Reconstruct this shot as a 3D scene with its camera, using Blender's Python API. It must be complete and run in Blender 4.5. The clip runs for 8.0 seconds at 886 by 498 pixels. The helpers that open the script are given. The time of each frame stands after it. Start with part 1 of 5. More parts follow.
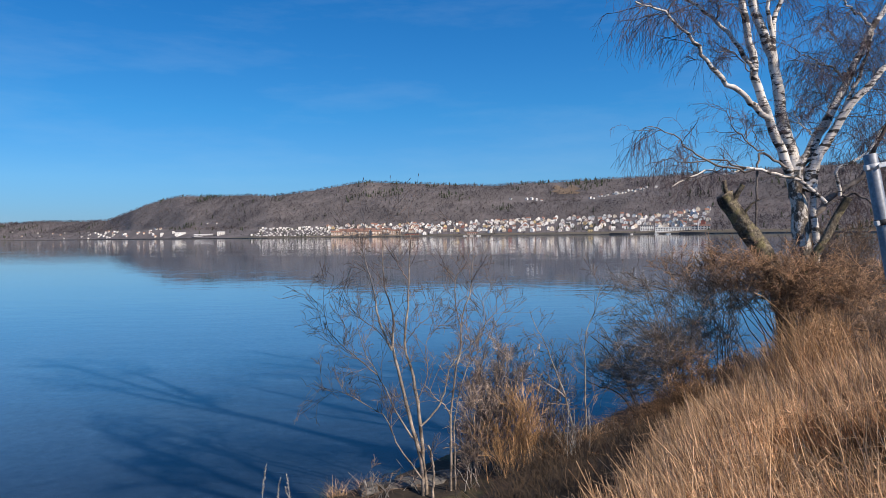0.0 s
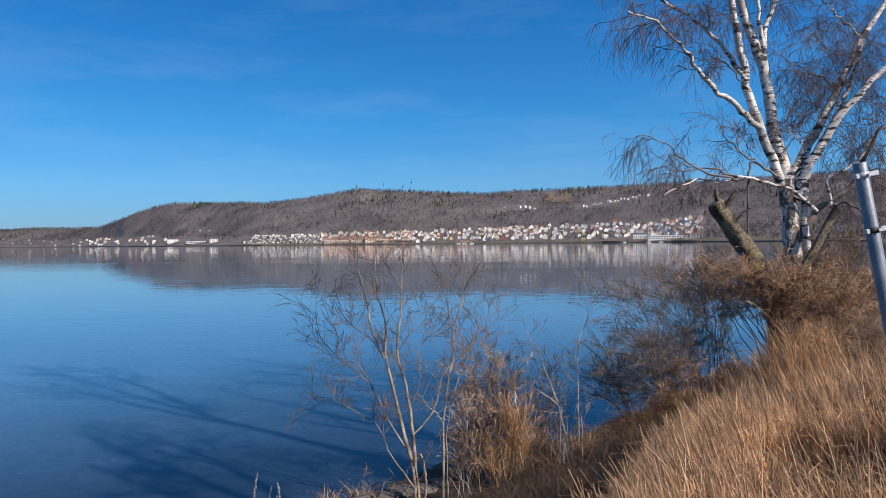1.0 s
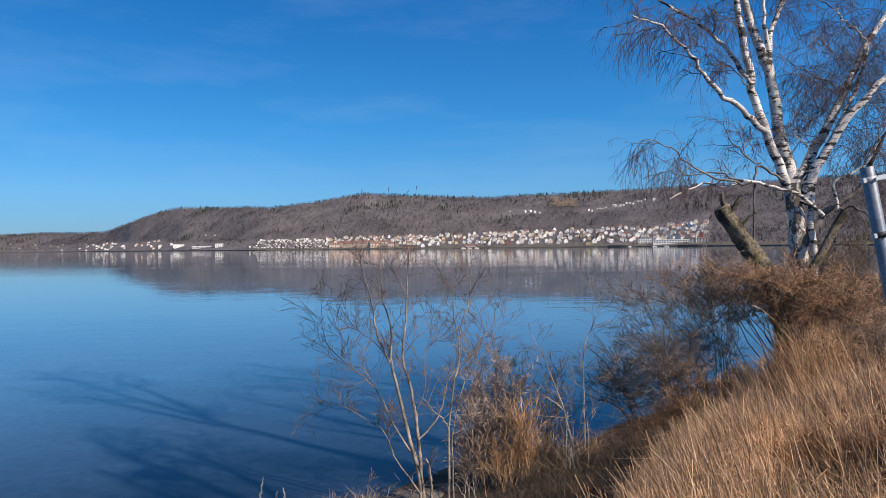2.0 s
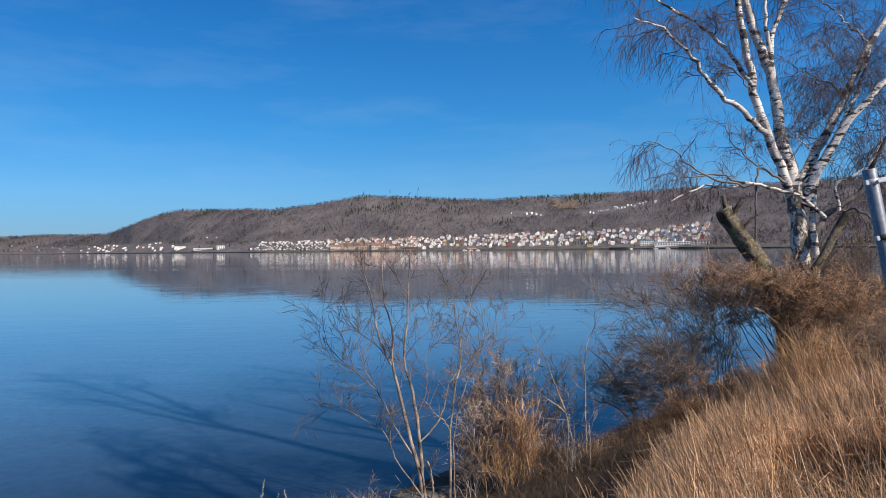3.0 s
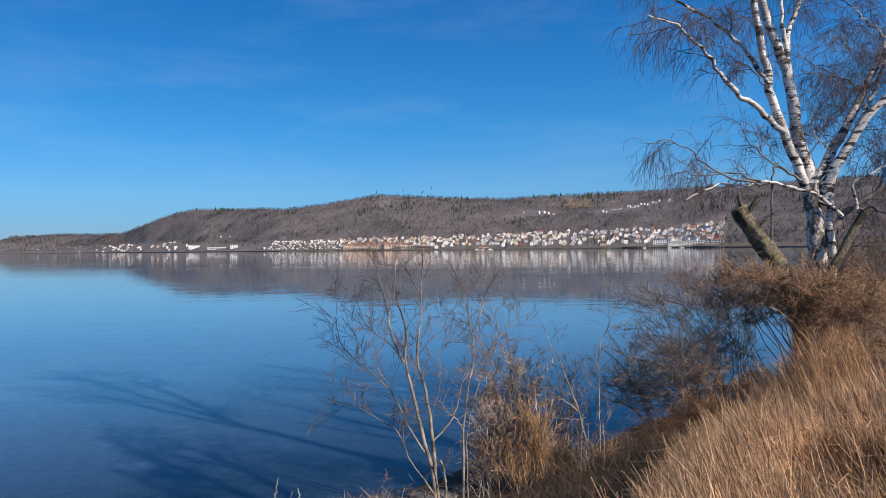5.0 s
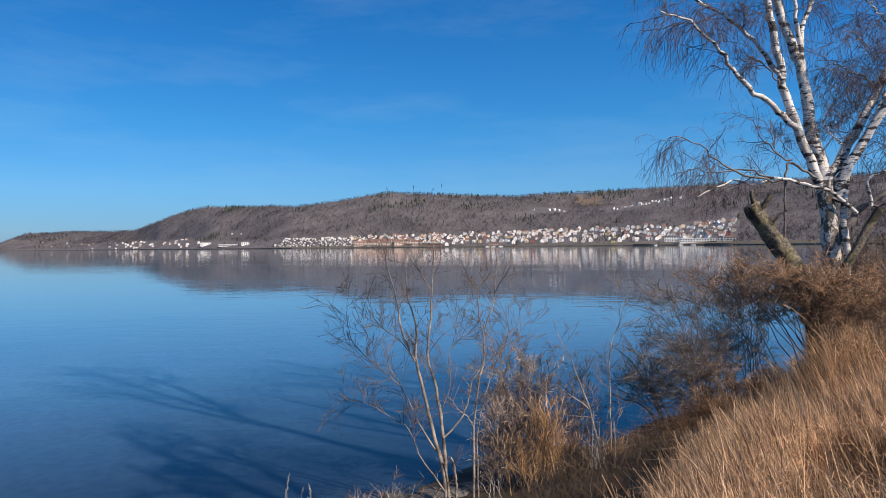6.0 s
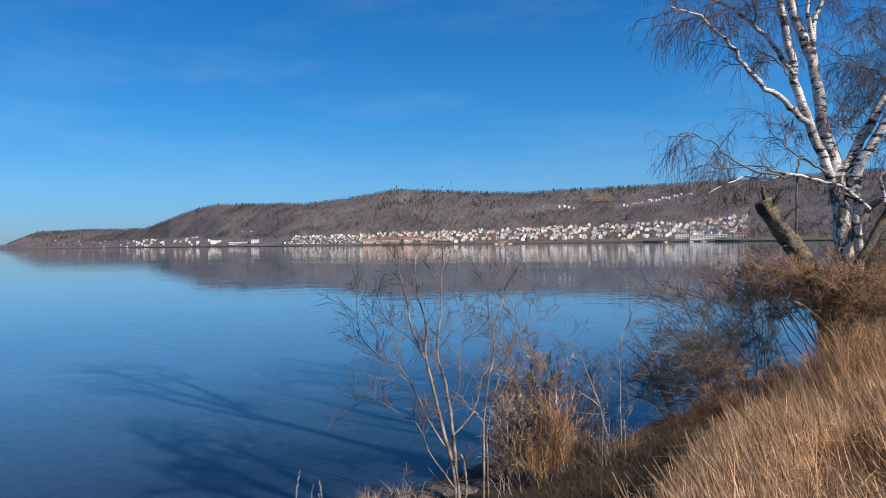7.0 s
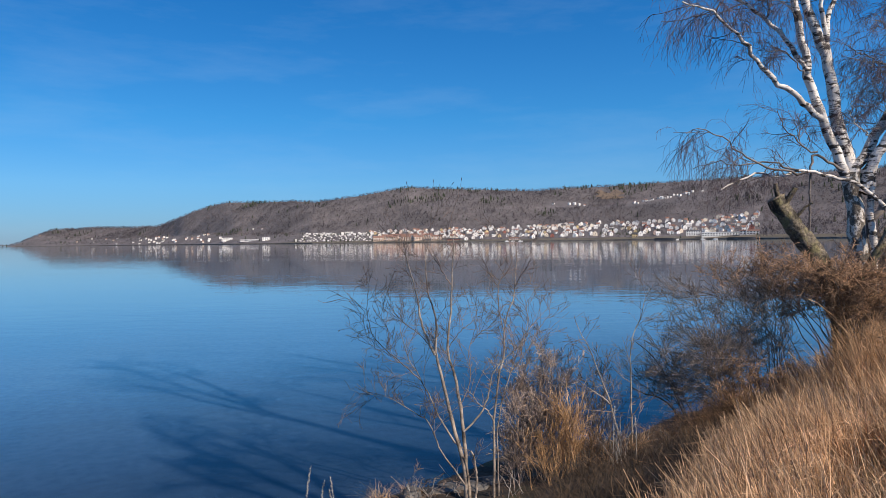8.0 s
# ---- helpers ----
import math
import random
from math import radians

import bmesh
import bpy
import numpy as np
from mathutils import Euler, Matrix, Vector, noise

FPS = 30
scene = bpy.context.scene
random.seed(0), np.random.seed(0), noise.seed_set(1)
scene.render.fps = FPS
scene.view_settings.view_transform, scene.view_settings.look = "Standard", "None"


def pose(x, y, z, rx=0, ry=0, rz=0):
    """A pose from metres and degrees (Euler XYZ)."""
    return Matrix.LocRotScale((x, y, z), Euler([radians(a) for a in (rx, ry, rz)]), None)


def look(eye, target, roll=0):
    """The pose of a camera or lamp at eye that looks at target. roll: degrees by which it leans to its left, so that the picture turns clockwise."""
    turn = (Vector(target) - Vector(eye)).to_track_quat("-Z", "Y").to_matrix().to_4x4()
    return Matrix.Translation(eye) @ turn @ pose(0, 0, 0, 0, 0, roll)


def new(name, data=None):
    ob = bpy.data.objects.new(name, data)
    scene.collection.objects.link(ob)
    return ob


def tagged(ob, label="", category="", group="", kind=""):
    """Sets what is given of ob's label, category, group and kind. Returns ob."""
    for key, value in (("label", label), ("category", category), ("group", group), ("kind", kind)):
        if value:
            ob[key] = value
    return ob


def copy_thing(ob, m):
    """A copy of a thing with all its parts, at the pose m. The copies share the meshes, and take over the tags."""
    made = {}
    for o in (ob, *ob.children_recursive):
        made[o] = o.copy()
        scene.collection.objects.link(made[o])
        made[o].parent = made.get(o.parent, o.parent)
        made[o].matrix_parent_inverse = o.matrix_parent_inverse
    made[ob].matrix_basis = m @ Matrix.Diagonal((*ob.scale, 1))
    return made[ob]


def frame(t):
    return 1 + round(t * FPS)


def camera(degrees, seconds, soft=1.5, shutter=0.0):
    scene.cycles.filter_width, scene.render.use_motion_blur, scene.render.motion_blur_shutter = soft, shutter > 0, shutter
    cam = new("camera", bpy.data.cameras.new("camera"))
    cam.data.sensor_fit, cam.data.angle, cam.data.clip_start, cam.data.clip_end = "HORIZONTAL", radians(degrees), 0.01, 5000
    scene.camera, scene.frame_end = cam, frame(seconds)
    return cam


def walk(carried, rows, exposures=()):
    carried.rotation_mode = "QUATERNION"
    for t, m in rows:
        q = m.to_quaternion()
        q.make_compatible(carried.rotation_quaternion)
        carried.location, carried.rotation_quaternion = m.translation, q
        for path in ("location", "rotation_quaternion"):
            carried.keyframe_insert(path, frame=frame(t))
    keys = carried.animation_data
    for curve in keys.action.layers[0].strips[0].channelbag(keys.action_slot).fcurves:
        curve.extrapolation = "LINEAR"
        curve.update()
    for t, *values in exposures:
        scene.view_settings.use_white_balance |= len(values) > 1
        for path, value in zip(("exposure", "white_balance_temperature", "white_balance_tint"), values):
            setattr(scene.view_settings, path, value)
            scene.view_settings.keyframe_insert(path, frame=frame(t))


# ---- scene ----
cam = camera(65.24, 8.0, soft=0.5)
# seconds, x, y, z, yaw, pitch, roll
ROWS = [
    (0.0, 0.002, -0.006, 3.503, -0.155, -1.179, -0.698),
    (0.5, 0.001, -0.005, 3.505, -0.707, -0.630, -0.655),
    (1.0, 0.008, -0.002, 3.501, -0.723, -0.541, -0.582),
    (1.5, 0.006, -0.005, 3.503, -0.415, -0.359, -0.662),
    (3.0, 0.001, 0.001, 3.504, -0.209, 0.007, -0.624),
    (3.5, 0.000, 0.000, 3.500, 0.000, 0.000, -0.640),
    (4.0, -0.002, 0.003, 3.502, 0.266, 0.001, -0.616),
    (4.5, -0.005, 0.008, 3.500, 0.502, 0.003, -0.617),
    (6.0, -0.012, 0.019, 3.498, 1.667, -0.269, -0.597),
    (6.5, -0.011, 0.017, 3.496, 2.106, -0.354, -0.598),
    (7.0, -0.014, 0.020, 3.498, 2.438, -0.492, -0.723),
    (7.5, -0.012, 0.023, 3.490, 2.874, -0.599, -0.649),
    (8.0, -0.016, 0.020, 3.491, 3.290, -0.695, -0.731),
]
EXPOSURE = 0.36
walk(cam, [(t, pose(x, y, z, 90 + p, 0, yaw) @ pose(0, 0, 0, 0, 0, r)) for t, x, y, z, yaw, p, r in ROWS],
     [(0.0, EXPOSURE, 6500, 10), (8.0, EXPOSURE, 6500, 10)])

# ---- light: clear early-spring sky, sun behind the camera on the land side ----
SUN_AZ, SUN_EL = 132.0, 36.0
sky_world = bpy.data.worlds.new("sky")
scene.world = sky_world
sky_world.use_nodes = True
wn = sky_world.node_tree
wn.nodes.clear()
sky = wn.nodes.new("ShaderNodeTexSky")
sky.sky_type = "NISHITA"
sky.sun_disc = False
sky.sun_elevation, sky.sun_rotation = radians(SUN_EL), radians(SUN_AZ)
sky.altitude, sky.air_density, sky.dust_density, sky.ozone_density = 0, 1.0, 0.1, 1.0
bg = wn.nodes.new("ShaderNodeBackground")
bg.inputs["Strength"].default_value = 0.082
wout = wn.nodes.new("ShaderNodeOutputWorld")
# the clear sky deepens smoothly from a pale horizon to a strong blue
way = wn.nodes.new("ShaderNodeTexCoord")
height = wn.nodes.new("ShaderNodeSeparateXYZ")
deep = wn.nodes.new("ShaderNodeValToRGB")
for e, (p, c) in zip([deep.color_ramp.elements[0], deep.color_ramp.elements[1]] + [deep.color_ramp.elements.new(p) for p in (0.08, 0.17, 0.35)],
                     ((0.0, (0.24, 0.42, 0.88)), (1.0, (0.06, 0.54, 1.19)), (0.08, (0.27, 0.60, 1.04)), (0.17, (0.165, 0.63, 1.09)), (0.35, (0.09, 0.595, 1.13)))):
    e.position, e.color = p, (*c, 1)
wn.links.new(way.outputs["Generated"], height.inputs["Vector"])
wn.links.new(height.outputs["Z"], deep.inputs["Fac"])
tone = wn.nodes.new("ShaderNodeMix")
tone.data_type, tone.blend_type = "RGBA", "MULTIPLY"
tone.inputs[0].default_value = 1.0
toward = wn.nodes.new("ShaderNodeVectorMath")  # and a little brighter on the sun's side
toward.operation = "DOT_PRODUCT"
toward.inputs[1].default_value = (math.sin(radians(SUN_AZ)), math.cos(radians(SUN_AZ)), 0)
side_gain = wn.nodes.new("ShaderNodeMapRange")
for key, v in (("From Min", -1.0), ("From Max", 1.0), ("To Min", 0.89), ("To Max", 1.46)):
    side_gain.inputs[key].default_value = v
sided = wn.nodes.new("ShaderNodeVectorMath")
sided.operation = "SCALE"
wn.links.new(way.outputs["Generated"], toward.inputs[0])
wn.links.new(toward.outputs["Value"], side_gain.inputs["Value"])
wn.links.new(sky.outputs["Color"], sided.inputs[0])
wn.links.new(side_gain.outputs["Result"], sided.inputs["Scale"])
wn.links.new(sided.outputs["Vector"], tone.inputs[6])
wn.links.new(deep.outputs["Color"], tone.inputs[7])
# faint high cirrus
veil_map = wn.nodes.new("ShaderNodeMapping")
veil_map.inputs["Scale"].default_value, veil_map.inputs["Rotation"].default_value = (2.2, 2.2, 11.0), (0.10, 0.06, 0.4)
veil = wn.nodes.new("ShaderNodeTexNoise")
veil.inputs["Scale"].default_value, veil.inputs["Detail"].default_value, veil.inputs["Roughness"].default_value = 1.6, 6.0, 0.62
veil_amount = wn.nodes.new("ShaderNodeMapRange")
for key, v in (("From Min", 0.48), ("From Max", 0.78), ("To Min", 0.0), ("To Max", 0.10)):
    veil_amount.inputs[key].default_value = v
cirrus = wn.nodes.new("ShaderNodeMix")
cirrus.data_type = "RGBA"
cirrus.inputs[7].default_value = (5.0, 6.6, 8.2, 1)
wn.links.new(way.outputs["Generated"], veil_map.inputs["Vector"])
wn.links.new(veil_map.outputs["Vector"], veil.inputs["Vector"])
wn.links.new(veil.outputs["Fac"], veil_amount.inputs["Value"])
wn.links.new(veil_amount.outputs["Result"], cirrus.inputs[0])
wn.links.new(tone.outputs[2], cirrus.inputs[6])
wn.links.new(cirrus.outputs[2], bg.inputs["Color"])
wn.links.new(bg.outputs["Background"], wout.inputs["Surface"])

sun_data = bpy.data.lights.new("sun", "SUN")
sun_data.energy, sun_data.angle, sun_data.color = 5.0, radians(0.53), (1.0, 0.83, 0.66)
sun = new("sun", sun_data)
to_sun = Vector((math.sin(radians(SUN_AZ)) * math.cos(radians(SUN_EL)), math.cos(radians(SUN_AZ)) * math.cos(radians(SUN_EL)), math.sin(radians(SUN_EL))))
sun.matrix_world = look(to_sun * 50, (0, 0, 0))


# ---- materials ----
def material(name):
    m = bpy.data.materials.new(name)
    m.use_nodes = True
    n = m.node_tree
    return m, n, n.nodes["Principled BSDF"]


def noise_node(n, scale, detail=4.0, rough=0.55, stretch=None):
    co = n.nodes.new("ShaderNodeTexCoord")
    t = n.nodes.new("ShaderNodeTexNoise")
    t.inputs["Scale"].default_value, t.inputs["Detail"].default_value, t.inputs["Roughness"].default_value = scale, detail, rough
    if stretch:
        mp = n.nodes.new("ShaderNodeMapping")
        mp.inputs["Scale"].default_value = stretch
        n.links.new(co.outputs["Object"], mp.inputs["Vector"])
        n.links.new(mp.outputs["Vector"], t.inputs["Vector"])
    else:
        n.links.new(co.outputs["Object"], t.inputs["Vector"])
    return t


def ramp(n, src, stops):
    r = n.nodes.new("ShaderNodeValToRGB")
    while len(r.color_ramp.elements) < len(stops):
        r.color_ramp.elements.new(0.5)
    for e, (p, c) in zip(r.color_ramp.elements, stops):
        e.position, e.color = p, (*c, 1) if len(c) == 3 else c
    n.links.new(src, r.inputs["Fac"])
    return r


def blend(n, fac, a, b, how="MIX"):
    m = n.nodes.new("ShaderNodeMix")
    m.data_type, m.blend_type = "RGBA", how
    for sock, v in ((m.inputs[0], fac), (m.inputs[6], a), (m.inputs[7], b)):
        if isinstance(v, bpy.types.NodeSocket):
            n.links.new(v, sock)
        elif isinstance(v, (int, float)):
            sock.default_value = v
        else:
            sock.default_value = (*v, 1)
    return m.outputs[2]


def bump(n, bsdf, height, strength, distance):
    b = n.nodes.new("ShaderNodeBump")
    b.inputs["Strength"].default_value, b.inputs["Distance"].default_value = strength, distance
    n.links.new(height, b.inputs["Height"])
    n.links.new(b.outputs["Normal"], bsdf.inputs["Normal"])


def mottled(name, dark, light, scale, fine=8.0, rough=0.85, relief=0.3, metal=0.0, vary=0.0, island=0.0, stretch=None):
    """Two scales of noise between two colours; vary: per object, island: per piece of the mesh."""
    m, n, b = material(name)
    big, small = noise_node(n, scale, 3.0, 0.6, stretch), noise_node(n, scale * fine, 4.0, 0.6, stretch)
    c = blend(n, ramp(n, big.outputs["Fac"], [(0.32, (0, 0, 0)), (0.68, (1, 1, 1))]).outputs["Color"], dark, light)
    c = blend(n, 0.45, c, ramp(n, small.outputs["Fac"], [(0.3, (0.5, 0.5, 0.5)), (0.7, (1.3, 1.3, 1.3))]).outputs["Color"], "MULTIPLY")
    for kind, amount, out in (("ShaderNodeObjectInfo", vary, "Random"), ("ShaderNodeNewGeometry", island, "Random Per Island")):
        if amount:
            info = n.nodes.new(kind)
            lo, hi = 1 - amount, 1 + amount
            c = blend(n, 1.0, c, ramp(n, info.outputs[out], [(0.0, (lo, lo, lo)), (0.5, (1, 1, 0.96)), (1.0, (hi, hi * 0.97, hi * 0.93))]).outputs["Color"], "MULTIPLY")
    n.links.new(c, b.inputs["Base Color"])
    b.inputs["Roughness"].default_value, b.inputs["Metallic"].default_value = rough, metal
    if relief:
        bump(n, b, small.outputs["Fac"], relief, 0.1 / (scale * fine) * 2)
    return m


def leafy(m, share):
    """Lets part of the light through thin twigs and blades."""
    n = m.node_tree
    b, out = n.nodes["Principled BSDF"], n.nodes["Material Output"]
    thin, mix = n.nodes.new("ShaderNodeBsdfTranslucent"), n.nodes.new("ShaderNodeMixShader")
    n.links.new(b.inputs["Base Color"].links[0].from_socket, thin.inputs["Color"])
    mix.inputs["Fac"].default_value = share
    n.links.new(b.outputs["BSDF"], mix.inputs[1])
    n.links.new(thin.outputs["BSDF"], mix.inputs[2])
    n.links.new(mix.outputs["Shader"], out.inputs["Surface"])
    return m


def birch_bark():
    m, n, b = material("birch bark")
    base = noise_node(n, 3.0, 3.0)
    c = ramp(n, base.outputs["Fac"], [(0.3, (0.40, 0.37, 0.335)), (0.5, (0.66, 0.63, 0.59)), (0.7, (0.80, 0.78, 0.74))]).outputs["Color"]
    rings = noise_node(n, 1.0, 3.0, 0.6, (7.0, 7.0, 42.0))
    c = blend(n, ramp(n, rings.outputs["Fac"], [(0.58, (0, 0, 0)), (0.64, (1, 1, 1))]).outputs["Color"], c, (0.13, 0.105, 0.09))
    scars = noise_node(n, 1.0, 4.0, 0.65, (4.0, 4.0, 11.0))
    c = blend(n, ramp(n, scars.outputs["Fac"], [(0.53, (0, 0, 0)), (0.57, (1, 1, 1))]).outputs["Color"], c, (0.04, 0.034, 0.03))
    n.links.new(c, b.inputs["Base Color"])
    b.inputs["Roughness"].default_value = 0.75
    bump(n, b, scars.outputs["Fac"], 0.4, 0.02)
    return m


def birch_foot_bark():
    """Old birch bark: white scraps between black furrows."""
    m, n, b = material("rough birch bark")
    scrap = noise_node(n, 1.0, 5.0, 0.68, (9.0, 9.0, 5.5))
    tone = noise_node(n, 30.0, 3.0, 0.6)
    pale = ramp(n, tone.outputs["Fac"], [(0.3, (0.40, 0.36, 0.31)), (0.7, (0.74, 0.70, 0.64))]).outputs["Color"]
    dark = ramp(n, tone.outputs["Fac"], [(0.3, (0.035, 0.030, 0.026)), (0.7, (0.19, 0.16, 0.13))]).outputs["Color"]
    c = blend(n, ramp(n, scrap.outputs["Fac"], [(0.50, (0, 0, 0)), (0.56, (1, 1, 1))]).outputs["Color"], dark, pale)
    n.links.new(c, b.inputs["Base Color"])
    b.inputs["Roughness"].default_value = 0.85
    bump(n, b, scrap.outputs["Fac"], 0.9, 0.04)
    return m


def cracked_bark():
    """Grey-brown bark broken by dark cracks, with patches of moss."""
    m, n, b = material("mossy bark")
    tone = noise_node(n, 22.0, 4.0, 0.65)
    c = ramp(n, tone.outputs["Fac"], [(0.3, (0.05, 0.042, 0.034)), (0.55, (0.21, 0.18, 0.135)), (0.72, (0.42, 0.37, 0.28))]).outputs["Color"]
    moss = noise_node(n, 5.0, 3.0, 0.6)
    c = blend(n, ramp(n, moss.outputs["Fac"], [(0.5, (0, 0, 0)), (0.62, (0.75, 0.75, 0.75))]).outputs["Color"], c, (0.24, 0.215, 0.10))
    rot = noise_node(n, 3.2, 3.0, 0.6)
    c = blend(n, ramp(n, rot.outputs["Fac"], [(0.52, (0, 0, 0)), (0.60, (0.8, 0.8, 0.8))]).outputs["Color"], c, (0.03, 0.026, 0.022))
    cell = n.nodes.new("ShaderNodeTexVoronoi")
    cell.feature = "DISTANCE_TO_EDGE"
    cell.inputs["Scale"].default_value = 34.0
    co, mp = n.nodes.new("ShaderNodeTexCoord"), n.nodes.new("ShaderNodeMapping")
    mp.inputs["Scale"].default_value = (1.0, 1.0, 0.45)
    n.links.new(co.outputs["Object"], mp.inputs["Vector"])
    n.links.new(blend(n, 0.06, mp.outputs["Vector"], tone.outputs["Color"]), cell.inputs["Vector"])
    crack = ramp(n, cell.outputs["Distance"], [(0.01, (0.5, 0.5, 0.5)), (0.10, (1, 1, 1))]).outputs["Color"]
    c = blend(n, 1.0, c, crack, "MULTIPLY")
    n.links.new(c, b.inputs["Base Color"])
    b.inputs["Roughness"].default_value = 0.95
    bump(n, b, crack, 1.0, 0.02)
    return m


def water_material():
    m, n, b = material("lake water")
    b.inputs["Base Color"].default_value = (0.14, 0.43, 0.97, 1)
    b.inputs["Transmission Weight"].default_value = 1.0
    b.inputs["IOR"].default_value = 1.333
    b.inputs["Roughness"].default_value = 0.03
    swell = noise_node(n, 1.0, 2.0, 0.5, (0.10, 0.22, 1.0))
    rip = noise_node(n, 1.0, 2.0, 0.5, (0.5, 0.95, 1.0))
    patch = noise_node(n, 1.0, 2.0, 0.5, (0.012, 0.05, 1.0))
    calm = ramp(n, patch.outputs["Fac"], [(0.35, (0.25, 0.25, 0.25)), (0.65, (1, 1, 1))])
    mul = n.nodes.new("ShaderNodeMath")
    mul.operation = "MULTIPLY"
    n.links.new(rip.outputs["Fac"], mul.inputs[0])
    n.links.new(calm.outputs["Color"], mul.inputs[1])
    b1 = n.nodes.new("ShaderNodeBump")
    b1.inputs["Strength"].default_value, b1.inputs["Distance"].default_value = 1.0, 0.010
    n.links.new(swell.outputs["Fac"], b1.inputs["Height"])
    b2 = n.nodes.new("ShaderNodeBump")
    b2.inputs["Strength"].default_value, b2.inputs["Distance"].default_value = 1.0, 0.014
    n.links.new(mul.outputs[0], b2.inputs["Height"])
    n.links.new(b1.outputs["Normal"], b2.inputs["Normal"])
    n.links.new(b2.outputs["Normal"], b.inputs["Normal"])
    return m


def plain(name, colour, rough=0.6, metal=0.0):
    m, n, b = material(name)
    t = noise_node(n, 6.0, 4.0)
    c = blend(n, 1.0, colour, ramp(n, t.outputs["Fac"], [(0.3, (0.85, 0.85, 0.85)), (0.7, (1.08, 1.08, 1.08))]).outputs["Color"], "MULTIPLY")
    n.links.new(c, b.inputs["Base Color"])
    b.inputs["Roughness"].default_value, b.inputs["Metallic"].default_value = rough, metal
    return m


def glass_pane_material():
    m, n, b = material("window glass")
    b.inputs["Base Color"].default_value = (0.03, 0.035, 0.045, 1)
    b.inputs["Roughness"].default_value = 0.08
    return m


M_WATER = water_material()
M_BIRCH = birch_bark()
M_BIRCH_FOOT = birch_foot_bark()
M_BIRCH_TWIG = mottled("birch twigs", (0.050, 0.036, 0.046), (0.135, 0.097, 0.115), 3.0, rough=0.7, relief=0, island=0.35)
M_BIRCH_DARK = mottled("dark birch branch", (0.05, 0.042, 0.04), (0.24, 0.21, 0.19), 4.0, rough=0.8, relief=0.3)
M_SAPLING = mottled("sapling bark", (0.05, 0.040, 0.034), (0.46, 0.39, 0.325), 5.0, rough=0.75, relief=0.3)
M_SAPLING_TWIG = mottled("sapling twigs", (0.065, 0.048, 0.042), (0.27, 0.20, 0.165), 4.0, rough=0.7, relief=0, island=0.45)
M_WILLOW = mottled("willow twigs", (0.065, 0.054, 0.050), (0.30, 0.245, 0.21), 3.0, rough=0.75, relief=0, island=0.7)
# darker than the russet twigs to paint shadow into the thicket
M_THICKET_SHADED = mottled("thicket twigs in painted shade", (0.060, 0.045, 0.040), (0.25, 0.175, 0.125), 2.0, rough=0.75, relief=0, island=0.6)
# dark tone is wet litter with the bank's shade painted in
M_LITTER = mottled("wet shaded dead grass", (0.018, 0.013, 0.009), (0.090, 0.060, 0.038), 2.0, rough=0.85, relief=0, island=0.5)
M_GREY_TWIG = mottled("grey-brown twigs", (0.15, 0.115, 0.10), (0.52, 0.42, 0.355), 2.0, rough=0.75, relief=0, island=0.6)
M_OSIER = mottled("golden-brown twigs", (0.22, 0.13, 0.065), (0.74, 0.48, 0.26), 2.0, rough=0.7, relief=0, island=0.55)
M_WEED = leafy(mottled("golden dead weeds", (0.22, 0.125, 0.062), (0.70, 0.45, 0.245), 4.0, 5.0, rough=0.75, relief=0, island=0.6), 0.35)
M_BRAMBLE = mottled("russet twigs", (0.075, 0.045, 0.030), (0.48, 0.305, 0.185), 3.0, rough=0.75, relief=0, island=0.7)
M_LEAF = leafy(mottled("dead leaves", (0.165, 0.108, 0.066), (0.41, 0.285, 0.185), 3.0, rough=0.8, relief=0, island=0.5), 0.3)
M_LEAF_DARK = mottled("dark leaf remnants", (0.03, 0.026, 0.022), (0.10, 0.08, 0.06), 3.0, rough=0.8, relief=0, island=0.4)
M_STRAW = leafy(mottled("dry straw", (0.38, 0.24, 0.135), (0.96, 0.675, 0.44), 5.0, 5.0, rough=0.7, relief=0, island=0.6), 0.4)
M_STRAW_BROWN = leafy(mottled("weathered straw", (0.10, 0.056, 0.030), (0.54, 0.335, 0.19), 4.0, 5.0, rough=0.75, relief=0, island=0.6), 0.35)
M_GREEN = mottled("green grass", (0.06, 0.09, 0.02), (0.14, 0.17, 0.05), 1.5, rough=0.7, relief=0, island=0.4)
M_STUMP = cracked_bark()
M_CUT = mottled("sawn wood", (0.09, 0.075, 0.058), (0.26, 0.215, 0.16), 9.0, rough=0.85, relief=0.3)
M_ROCK = mottled("shore rock", (0.035, 0.034, 0.033), (0.15, 0.145, 0.14), 4.0, rough=0.85, relief=0.7)
M_BOARD = mottled("weathered board", (0.24, 0.23, 0.215), (0.44, 0.42, 0.39), 6.0, rough=0.85, relief=0.4)
M_POLE = mottled("galvanised steel", (0.14, 0.165, 0.205), (0.23, 0.26, 0.30), 7.0, rough=0.5, relief=0.15, metal=0.25)
M_CLAMP = plain("cast clamp", (0.50, 0.52, 0.54), 0.45, 0.3)
M_RUBBER = plain("black strap", (0.02, 0.02, 0.022), 0.6)
# purple-grey cast paints distance haze into the woods' colour
M_FOREST = leafy(mottled("haze-tinted woodland", (0.048, 0.043, 0.053), (0.236, 0.207, 0.217), 0.010, 9.0, rough=0.95, relief=0, island=0.14), 0.45)
M_SPRUCE = mottled("spruce", (0.018, 0.028, 0.016), (0.05, 0.065, 0.035), 0.02, 6.0, rough=0.95, relief=0, island=0.4)
M_HILL = mottled("hill floor", (0.085, 0.078, 0.080), (0.155, 0.140, 0.140), 0.01, 9.0, rough=0.95, relief=0.2)
